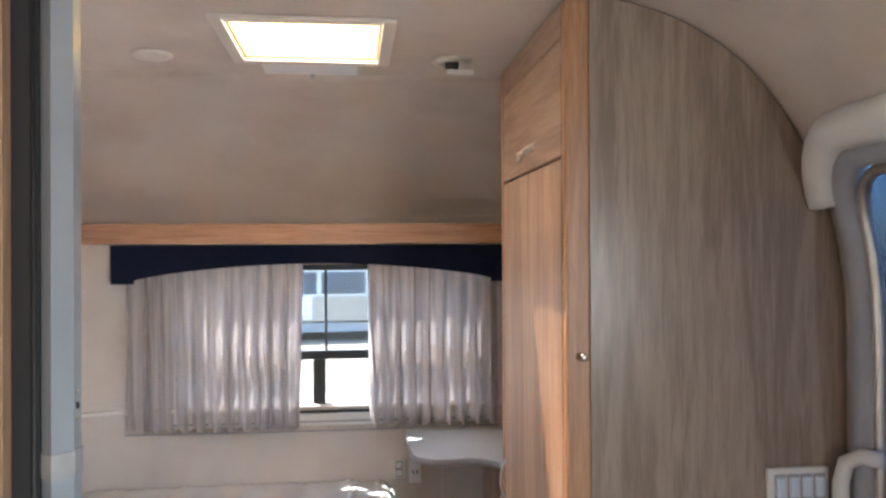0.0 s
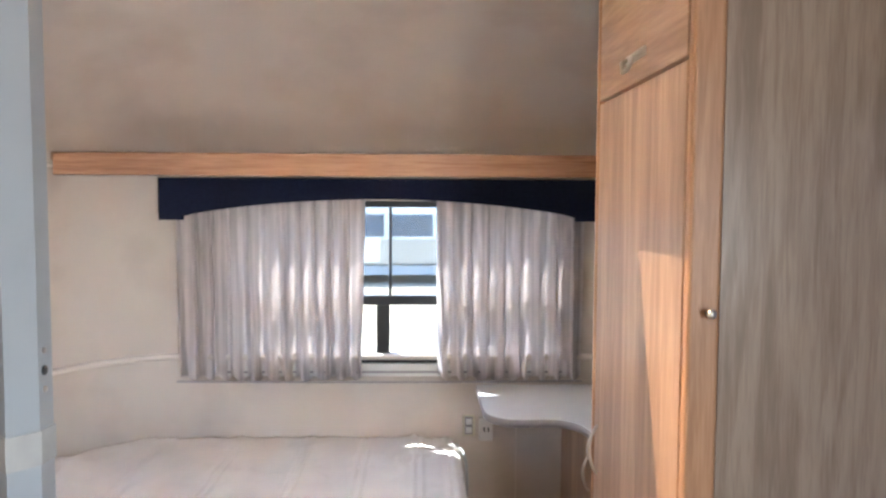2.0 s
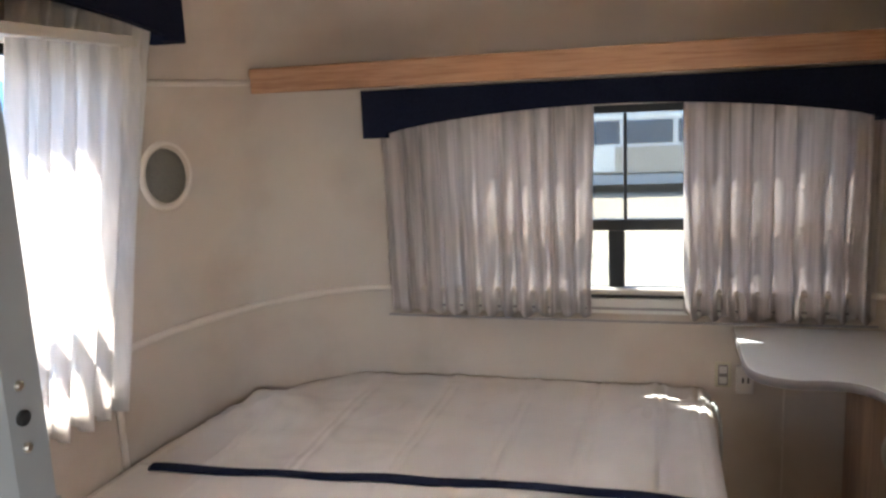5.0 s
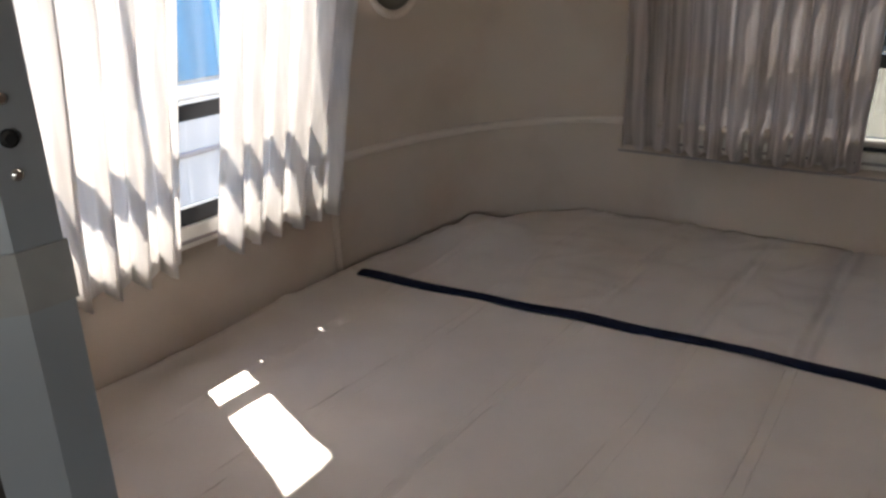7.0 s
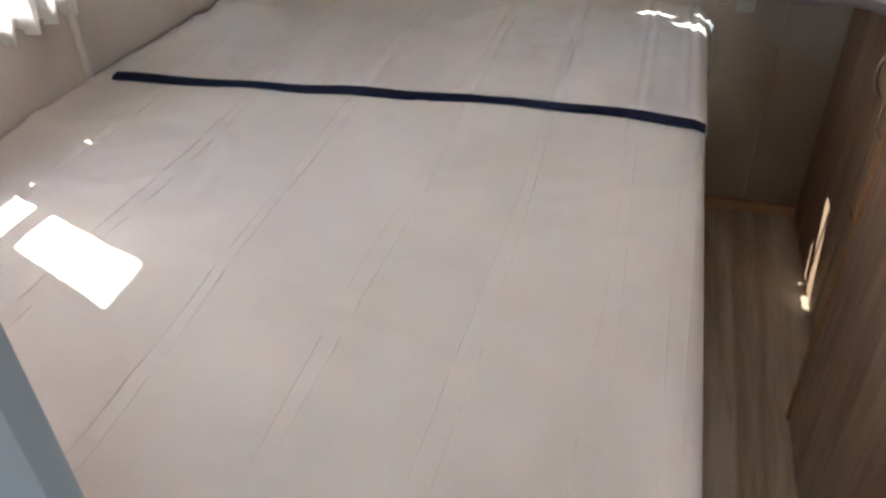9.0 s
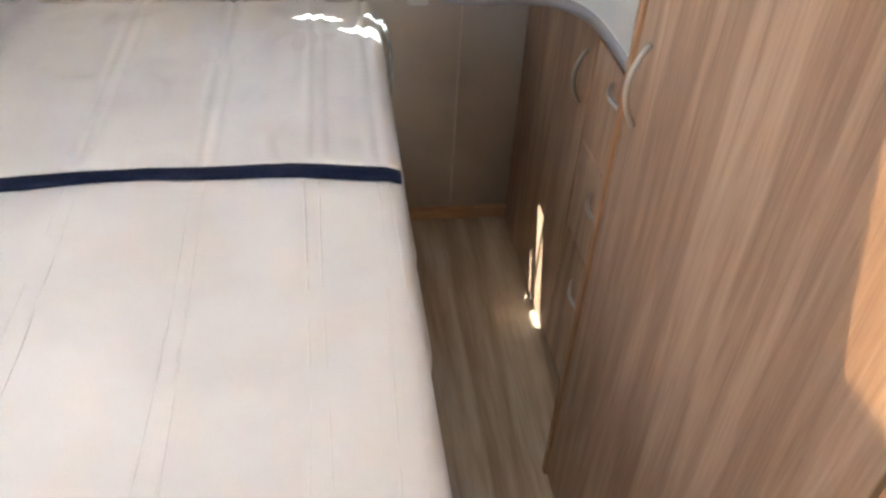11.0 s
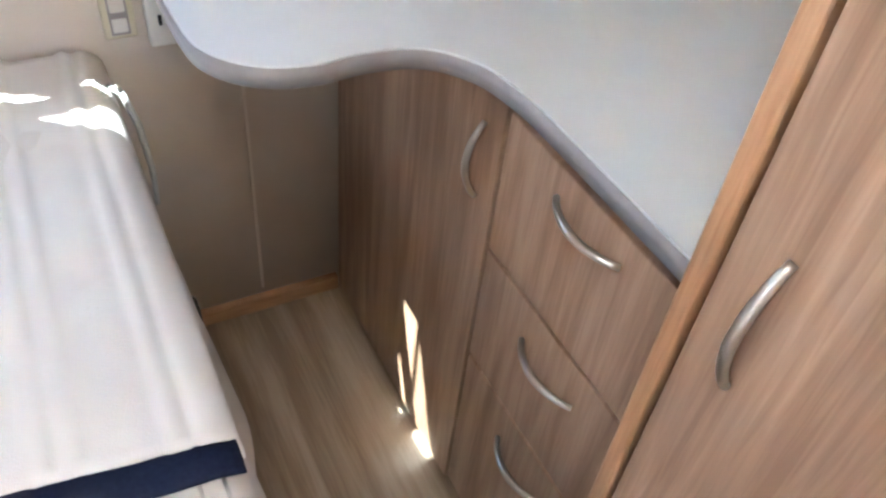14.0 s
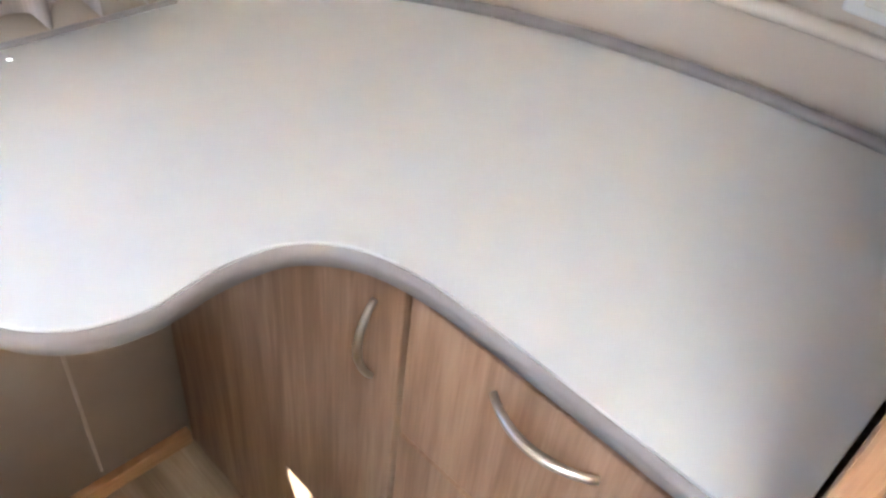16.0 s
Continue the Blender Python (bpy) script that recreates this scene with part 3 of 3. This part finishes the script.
for z0, z1, hz in ((0.567, 0.762, 0.728), (0.362, 0.561, 0.506), (0.03, 0.356, 0.295)):
    dr = part("drawer", box(CF, CF + 0.018, 2.155, 2.484, z0, z1, 0.0015), M_FURN, cab)
    part("handle", bow_handle("handle", pose(CF, 2.327, hz, 90, 0, 0), 0.108), M_METAL, dr, "bowed nickel handle", True)


def smooth_line(ctrl, n=8):
    out = []
    for i in range(len(ctrl) - 1):
        p = [Vector((*ctrl[max(0, min(len(ctrl) - 1, i + k))], 0)) for k in (-1, 0, 1, 2)]
        for j in range(n):
            t = j / n
            q = 0.5 * (2 * p[1] + (p[2] - p[0]) * t + (2 * p[0] - 5 * p[1] + 4 * p[2] - p[3]) * t * t + (3 * p[1] - p[0] - 3 * p[2] + p[3]) * t ** 3)
            out.append((q.x, q.y))
    out.append(ctrl[-1])
    return out


front = smooth_line([(0.328, 2.985), (0.328, 2.80), (0.328, 2.69), (0.337, 2.62), (0.374, 2.575), (0.428, 2.558), (0.489, 2.563), (0.546, 2.553), (0.585, 2.514), (0.602, 2.46), (0.607, 2.38), (0.607, 2.154)])
back = [(1.11, 2.154)] + [(cap_limit(2.24 + 0.745 * i / 14), 2.24 + 0.745 * i / 14) for i in range(15)]
top = part("worktop", prism(front + back, 0.790, 0.814, None, 0.0015), M_WHITE)
tagged(top, "white laminate worktop with a wavy front edge", "worktop")
bm, rows = bmesh.new(), []
for i, p in enumerate(front):
    d = (Vector(front[min(i + 1, len(front) - 1)]) - Vector(front[max(i - 1, 0)])).normalized()
    x, y = p[0] + 0.0022 * d.y, p[1] - 0.0022 * d.x
    rows.append((bm.verts.new((x, y, 0.7905)), bm.verts.new((x, y, 0.8125))))
for a, b in zip(rows, rows[1:]):
    bm.faces.new((a[0], b[0], b[1], a[1]))
thicken(part("edge_band", bm, M_GREYEDGE, top, "grey edge banding", True), 0.0015, 0.0)
tagged(part("trim", tube([(cap_limit(2.16) - 0.004, 2.16, 0.820)] + [(cap_limit(2.24 + 0.74 * i / 20) - 0.003, 2.24 + 0.74 * i / 20 - 0.003, 0.820) for i in range(21)], 0.008, 8), M_GREYEDGE, smooth=True),
       "grey sealing strip behind the worktop", "trim", kind="structure")

# ---- tall wardrobe that follows the curved roof ----
WX, WY0, WY1 = 0.542, 1.510, 2.152


def profile(x0, inset=0.006):
    """x, z outline from the front edge to the curved wall."""
    p = [(x0, 0.0), (x0, CEIL - 0.006)]
    for i in range(25):
        k = i / 24
        z = CEIL - 0.004 - (CEIL - SPRING) * (1 - math.cos(k * math.pi / 2))
        p.append((half_at(z) - inset, z - 0.002))
    p += [(HALF - inset, 0.6), (HALF - inset, 0.0)]
    return p


def upright(points, y0, y1, bevel=0.0):
    m = Matrix(((1, 0, 0, 0), (0, 0, 1, 0), (0, 1, 0, 0), (0, 0, 0, 1)))
    return prism(points, y0, y1, m, bevel)


ward = part("wardrobe", upright(profile(WX + 0.02), WY0 + 0.02, WY1 - 0.01), M_FURN)
tagged(ward, "tall walnut laminate wardrobe shaped to the roof", "wardrobe")
part("end_panel", upright(profile(0.592, 0.005), WY0 + 0.002, WY0 + 0.019), M_PANEL, ward, "grey-brown wood-grain end panel")
part("corner_post", box(WX, 0.592, WY0, WY0 + 0.026, 0.0, CEIL - 0.008, 0.006, 3), M_EDGE, ward, "rounded orange timber corner post")
part("far_edge", box(WX - 0.002, WX + 0.05, WY1 - 0.017, WY1, 0.0, CEIL - 0.008, 0.003), M_EDGE, ward, "orange timber edge")
wd = part("door", box(WX, WX + 0.018, WY0 + 0.030, WY1 - 0.022, 0.02, 1.665, 0.002), M_FURN, ward)
part("handle", bow_handle("handle", pose(WX, 2.088, 0.880), 0.112), M_METAL, wd, "bowed nickel handle", True)
ud = part("upper_door", box(WX, WX + 0.018, WY0 + 0.030, WY1 - 0.022, 1.672, 1.900, 0.002), M_FURNX, ward)
part("top_filler", box(WX, WX + 0.018, WY0 + 0.028, WY1 - 0.018, 1.906, CEIL - 0.008, 0.001), M_FURNX, ward)
hb = tube([(WX - 0.002, 1.775, 1.722), (WX - 0.016, 1.785, 1.715), (WX - 0.022, 1.815, 1.693), (WX - 0.022, 1.845, 1.693), (WX - 0.016, 1.875, 1.715), (WX - 0.002, 1.885, 1.722)], 0.0045, 8)
hd = part("handle", hb, M_METAL, ud, "small nickel loop handle", True)
part("back_plate", box(WX - 0.004, WX, 1.765, 1.895, 1.712, 1.730, 0.0015), M_METAL, hd)
part("knob", lathe([(0.003, 0), (0.003, 0.012), (0.007, 0.014), (0.008, 0.019), (0.005, 0.023)], pose(0.572, WY0, 1.28, 90), 14), M_METAL, ward, "small brass knob", True)

# switch panel on the wardrobe's end
sp = part("switch_panel", box(0.945, 1.075, WY0 - 0.010, WY0 + 0.0018, 0.965, 1.052, 0.004), M_PVC)
tagged(sp, "white switch panel with four pale rocker switches", "switch")
for i in range(4):
    x = 0.962 + i * 0.0272
    b = box(x, x + 0.018, WY0 - 0.018, WY0 - 0.0085, 0.995, 1.035, 0.003)
    part("rocker", b, M_CHALK, sp)
    part("bezel", box(x - 0.003, x + 0.021, WY0 - 0.0112, WY0 - 0.0095, 0.990, 1.040, 0.0004), M_GREY, sp)

# ---- socket and plate on the end wall ----
so = part("socket", box(0.280, 0.324, 2.990, 2.9995, 0.632, 0.707, 0.004), M_OUTLET)
tagged(so, "ivory double switch and socket plate on the end wall", "socket")
for z in (0.674, 0.644):
    part("rocker", box(0.292, 0.312, 2.985, 2.9905, z, z + 0.02, 0.002), M_PVC, so)
part("recess", box(0.289, 0.315, 2.9885, 2.9902, 0.639, 0.700, 0.001), M_GREYEDGE, so)
pl = part("wall_plate", box(0.337, 0.384, 2.978, 2.9995, 0.618, 0.700, 0.004), M_PVC)
tagged(pl, "white plastic socket plate below the worktop", "socket")
for x in (0.352, 0.366):
    part("slot", box(x, x + 0.005, 2.976, 2.9785, 0.652, 0.667), M_DARK, pl)
rp = part("wall_plate", box(1.092, 1.112, 2.275, 2.385, 0.937, 1.005, 0.004), M_WHITE)
tagged(rp, "white plastic plate on the wall above the worktop", "socket")
part("cover", box(1.0885, 1.0925, 2.295, 2.365, 0.95, 0.992, 0.002), M_PVC, rp)

# ---- partition and jamb at the bedroom doorway ----
pw = part("partition", box(-1.05, -0.2732, 1.005, 1.035, 0.0, CEIL - 0.004), M_FURN)
pw2 = part("side_fill", box(-1.118, -1.05, 1.005, 1.035, 0.0, 1.45), M_FURN, pw)
tagged(pw, "brown wood-grain partition beside the bedroom doorway", "partition", kind="structure")
jm = part("door_jamb", prism([(-0.240, 1.030), (-0.222, 1.012), (-0.204, 1.036), (-0.203, 1.060), (-0.240, 1.060)], 0.0, CEIL - 0.004, None, 0.002), M_ALU)
tagged(jm, "pale grey aluminium door jamb with a strike hole and tape", "door jamb")
part("gasket", box(-0.2725, -0.2405, 1.026, 1.06, 0.0, CEIL - 0.006), M_DARK, jm, "black rubber gasket")
part("bead", tube([(-0.246, 1.024, 0.0), (-0.246, 1.024, 1.0), (-0.246, 1.024, CEIL - 0.01)], 0.003, 8), M_DARK, jm, "", True)
part("tape", prism([(-0.241, 1.029), (-0.222, 1.0105), (-0.2025, 1.0355), (-0.2015, 1.0615), (-0.241, 1.0615)], 1.212, 1.243), M_TAPE, jm, "band of grey tape")
for z, r in ((1.314, 0.0028), (1.296, 0.0045), (1.279, 0.0028)):
    b = lathe([(r, 0), (r, 0.0015), (r * 0.6, 0.0025)], pose(-0.2036, 1.045, z, 0, 90, 0), 12)
    part("strike_hole" if r > 0.004 else "screw", b, M_DARK if r > 0.004 else M_METAL, jm)

# ---- roof hatch ----
ha = part("roof_hatch", bmesh.new(), M_HATCH)
tagged(ha, "bright roof hatch with a cream lining", "roof hatch", kind="structure")
for a, b, c, d in ((HX0 - 0.03, HX0, HY0 - 0.03, HY1 + 0.03), (HX1, HX1 + 0.03, HY0 - 0.03, HY1 + 0.03), (HX0, HX1, HY0 - 0.03, HY0), (HX0, HX1, HY1, HY1 + 0.03)):
    part("trim_strip", box(a, b, c, d, CEIL - 0.012, CEIL - 0.001, 0.003), M_TRIM, ha)
for a, b, c, d in ((HX0 - 0.004, HX0 + 0.006, HY0, HY1), (HX1 - 0.006, HX1 + 0.004, HY0, HY1), (HX0 + 0.006, HX1 - 0.006, HY0 - 0.004, HY0 + 0.006), (HX0 + 0.006, HX1 - 0.006, HY1 - 0.006, HY1 + 0.004)):
    part("lining", box(a, b, c, d, CEIL - 0.0005, CEIL + 0.1048), M_HATCH, ha, "cream timber lining")
part("dome", box(HX0 - 0.02, HX1 + 0.02, HY0 - 0.02, HY1 + 0.02, CEIL + 0.105, CEIL + 0.109, 0.0), M_DOME, ha, "hazy acrylic dome")
plate = part("blind_plate", box(-0.10, 0.15, HY1 + 0.034, 2.205, CEIL - 0.010, CEIL - 0.001, 0.004), M_WHITE, ha, "white plastic blind plate")
part("catch", box(0.02, 0.032, 2.19, 2.198, CEIL - 0.022, CEIL - 0.010, 0.002), M_GREY, ha)

# ---- ceiling fittings ----
vt = part("ceiling_spotlight", lathe([(0.052, 0), (0.052, -0.006), (0.044, -0.012), (0.03, -0.012), (0.026, -0.006), (0.006, -0.006)], pose(0.39, 2.04, CEIL - 0.001), 28), M_METAL, smooth=True)
tagged(vt, "round nickel ceiling fitting with a white bracket", "ceiling light")
part("socket", lathe([(0.018, 0), (0.018, -0.016), (0.01, -0.02)], pose(0.39, 2.04, CEIL - 0.007), 16), M_DARK, vt)
part("bracket", box(0.375, 0.445, 2.03, 2.038, CEIL - 0.040, CEIL - 0.028, 0.002), M_PVC, vt, "white plastic bracket")
part("bracket_arm", box(0.382, 0.394, 2.031, 2.037, CEIL - 0.030, CEIL - 0.012, 0.002), M_PVC, vt)
dk = part("smoke_detector", lathe([(0.05, 0), (0.05, -0.004), (0.042, -0.009), (0.02, -0.011)], pose(-0.36, 2.05, CEIL - 0.001), 32), M_TRIM, smooth=True)
tagged(dk, "flat round cream smoke detector on the ceiling", "smoke detector")

# ---- round wall speaker ----
spk_pos = Vector((-1.105, 2.49, 1.315))
sm = Matrix.Translation(spk_pos) @ Matrix.Rotation(radians(-10), 4, "Z") @ Matrix.Rotation(radians(90), 4, "Y")
sk = part("wall_speaker", lathe([(0.094, -0.02), (0.094, 0.006), (0.088, 0.012), (0.078, 0.012), (0.074, 0.006), (0.074, -0.02)], sm, 40), M_TRIM, smooth=True)
tagged(sk, "round wall speaker with a dark mesh in a cream ring", "speaker")
part("mesh", lathe([(0.075, 0.0), (0.07, 0.008), (0.05, 0.012), (0.02, 0.014)], sm, 32), M_MESH, sk, "dark woven speaker mesh", True)

# ---- entrance door in the right wall ----
dr = empty("door_1")
tagged(dr, "rounded entrance door with tinted glass in a grey frame", "door", kind="structure")


def door_line(y0, y1, top, r, off):
    pts = [(y1, 0.0), (y1, top - r)]
    pts += [(y1 - r + r * math.cos(a), top - r + r * math.sin(a)) for a in (math.pi / 2 * i / 8 for i in range(1, 9))]
    pts += [(y0 + r, top)]
    pts += [(y0 + r - r * math.sin(a), top - r + r * math.cos(a)) for a in (math.pi / 2 * i / 8 for i in range(1, 9))]
    pts += [(y0, 0.0)]
    dense = []
    for (a, b), (c, d) in zip(pts, pts[1:]):
        k = max(1, int(math.hypot(c - a, d - b) / 0.06))
        dense += [(a + (c - a) * i / k, b + (d - b) * i / k) for i in range(k)]
    dense.append(pts[-1])
    return [(half_at(z) + off, y, z) for y, z in dense]


part("frame", tube(door_line(0.645, 1.462, 1.665, 0.10, 0.005), 0.030, 10), M_GREY, dr, "grey door frame", True)
part("seal", tube(door_line(0.680, 1.427, 1.630, 0.09, 0.008), 0.012, 8), M_METAL, dr, "bright metal seal", True)
part("surround", tube([p for p in door_line(0.61, 1.495, 1.705, 0.13, -0.012) if p[2] > 1.56], 0.040, 10), M_PVC, dr, "rounded white head surround", True)
bm = bmesh.new()
zs = steps(0.0, 1.64, 20)
gv = [(bm.verts.new((half_at(z) + 0.028, 0.66, z)), bm.verts.new((half_at(z) + 0.028, 1.44, z))) for z in zs]
for a, b in zip(gv, gv[1:]):
    bm.faces.new((a[0], a[1], b[1], b[0]))
thicken(part("pane", bm, M_TINT, dr, "tinted glass"), 0.004)

part("grab_handle", tube([(1.115, 1.395, 1.088), (1.095, 1.43, 1.09), (1.082, 1.458, 1.07), (1.078, 1.468, 1.03), (1.078, 1.470, 0.94), (1.085, 1.470, 0.82), (1.115, 1.46, 0.80)], 0.016, 10), M_PVC, dr, "pale grey grab handle", True)

# ---- outside ----
g = part("ground", box(-400, 400, -400, 400, -0.75, -0.55), M_SAND)
tagged(g, "pale dry sandy ground", "ground", kind="structure")


def far_vehicle(x, y, length, height, turn, label):
    root = empty("motorhome", (x, y, -0.55))
    m = Matrix.Translation((x, y, -0.55)) @ Matrix.Rotation(radians(turn), 4, "Z")

    def put(nm, bm, mat, lab="", smooth=False):
        bm.transform(m)
        ob = part(nm, bm, mat, None, lab, smooth)
        return under(ob, root)
    put("body", box(-length / 2, length / 2, -1.15, 1.15, 0.42, height, 0.22, 4), M_RV, "white painted body")
    # grey strip below the body stands in for the shade under the vehicle
    put("shade_skirt", box(-length / 2 + 0.2, length / 2 - 0.2, -1.1, 1.1, 0.20, 0.43, 0.02), M_GREY)
    put("lower_panel", box(-length / 2 + 0.25, length / 2 - 0.25, -1.165, -1.14, 0.46, height * 0.50, 0.01), M_TAN, "tan lower side panel")
    put("roof_rail", box(-length / 2 + 0.3, length / 2 - 0.3, -1.17, -1.13, height * 0.80, height * 0.83, 0.008), M_PVC)
    for i in range(int((length - 0.6) / 1.12)):
        a = -length / 2 + 0.4 + i * 1.12
        put("window", box(a, a + 1.02, -1.172, -1.10, height * 0.53, height * 0.78, 0.03), M_VANGLASS)
    put("door", box(-0.4, 0.3, -1.180, -1.168, 0.5, height * 0.51, 0.004), M_PVC)
    for a in (-length * 0.3, length * 0.32):
        put("wheel", lathe([(0.36, -0.12), (0.38, -0.08), (0.38, 0.08), (0.36, 0.12), (0.2, 0.13), (0.19, 0.08)], pose(a, -0.98, 0.38, 90), 24), M_DARK)
    return tagged(root, label, "motorhome", group="parked vehicles")


far_vehicle(-1.2, 19.5, 6.5, 2.05, 4, "long low white motorhome parked on the sand")
far_vehicle(7.5, 21.0, 5.5, 2.1, -6, "white motorhome parked on the sand")
far_vehicle(-9.0, 22.0, 6.0, 2.1, 8, "white motorhome parked farther off")

# neighbouring trailer beyond the side window
nb = empty("travel_trailer", (-3.6, 2.6, -0.55))
tagged(nb, "white travel trailer with large blue windows alongside", "trailer")


def npart(nm, bm, mat, lab="", smooth=False):
    return under(part(nm, bm, mat, None, lab, smooth), nb)


npart("body", box(-5.6, -3.3, 0.2, 6.2, -0.15, 2.15, 0.30, 5), M_RV, "white ribbed body")
npart("belt_rail", box(-3.31, -3.285, 0.5, 5.9, 0.40, 0.43, 0.008), M_GREYEDGE, "grey belt line")
npart("light_rail", box(-3.31, -3.270, 0.5, 5.9, 0.705, 0.78, 0.008), M_PVC)
for y in (1.45, 3.15, 4.6):
    r = 0.22
    w, z0, z1 = 1.25, 0.80, 1.72
    pts = [(y, z0), (y + w, z0), (y + w, z1 - r)] + [(y + w - r + r * math.cos(a), z1 - r + r * math.sin(a)) for a in (math.pi / 16 * i for i in range(1, 9))] + [(y + r - r * math.sin(a), z1 - r + r * math.cos(a)) for a in (math.pi / 16 * i for i in range(0, 9))]
    m = Matrix(((0, 0, 1, 0), (1, 0, 0, 0), (0, 1, 0, 0), (0, 0, 0, 1)))
    npart("window", prism(pts, -3.32, -3.272, m, 0.004), M_BLUE, "blue window with rounded head")
for i in range(14):
    y = 1.62 + i * 0.30
    npart("rib", box(-3.278, -3.262, y, y + 0.035, 0.84, 1.5, 0.004), M_PALEBLUE)
for y in (1.6, 5.0):
    npart("wheel", lathe([(0.34, -0.1), (0.36, -0.06), (0.36, 0.06), (0.34, 0.1), (0.18, 0.11)], pose(-3.45, y, -0.19, 0, 90), 24), M_DARK)


def tree(x, y, h, seed):
    rnd = random.Random(seed)
    root = empty("tree", (x, y, -0.55))
    tr = tube([(x, y, -0.6), (x + 0.1, y, h * 0.3), (x - 0.1, y + 0.1, h * 0.62)], [0.22, 0.17, 0.09], 10)
    under(part("trunk", tr, M_BARK, smooth=True), root)
    for k in range(5):
        a = rnd.uniform(0, 6.28)
        under(part("limb", tube([(x, y, h * (0.25 + 0.06 * k)), (x + math.cos(a) * 0.8, y + math.sin(a) * 0.8, h * (0.45 + 0.06 * k)), (x + math.cos(a) * 1.5, y + math.sin(a) * 1.5, h * (0.6 + 0.06 * k))], [0.08, 0.05, 0.02], 6), M_BARK, smooth=True), root)
    vs, fs = [], []
    for k in range(2600):
        c = Vector((rnd.gauss(0, 1), rnd.gauss(0, 1), rnd.gauss(0, 0.75)))
        c = c.normalized() * (rnd.uniform(0.35, 1.0)) * (1 + 0.5 * noise.noise(c.normalized() * 2 + Vector((seed, 0, 0))))
        p = Vector((x, y, h * 0.72)) + Vector((c.x * h * 0.38, c.y * h * 0.38, c.z * h * 0.33))
        s = rnd.uniform(0.10, 0.22)
        q = Euler((rnd.uniform(0, 6), rnd.uniform(0, 6), rnd.uniform(0, 6))).to_matrix()
        b = len(vs)
        vs += [p + q @ Vector(v) * s for v in ((-1, 0, 0), (0, -0.5, 0.1), (1, 0, 0), (0, 0.5, 0.1))]
        fs.append((b, b + 1, b + 2, b + 3))
    me = bpy.data.meshes.new("crown")
    me.from_pydata([tuple(v) for v in vs], [], fs)
    me.materials.append(M_LEAF)
    under(new("crown", me), root)
    return tagged(root, "leafy green tree behind the parked vehicles", "tree", group="distant trees")


for i, (x, y, h) in enumerate(((-9, 30, 7), (-3.5, 32, 8), (2.5, 31, 6.5), (8, 33, 8), (14, 30, 7))):
    tree(x, y, h, i + 3)
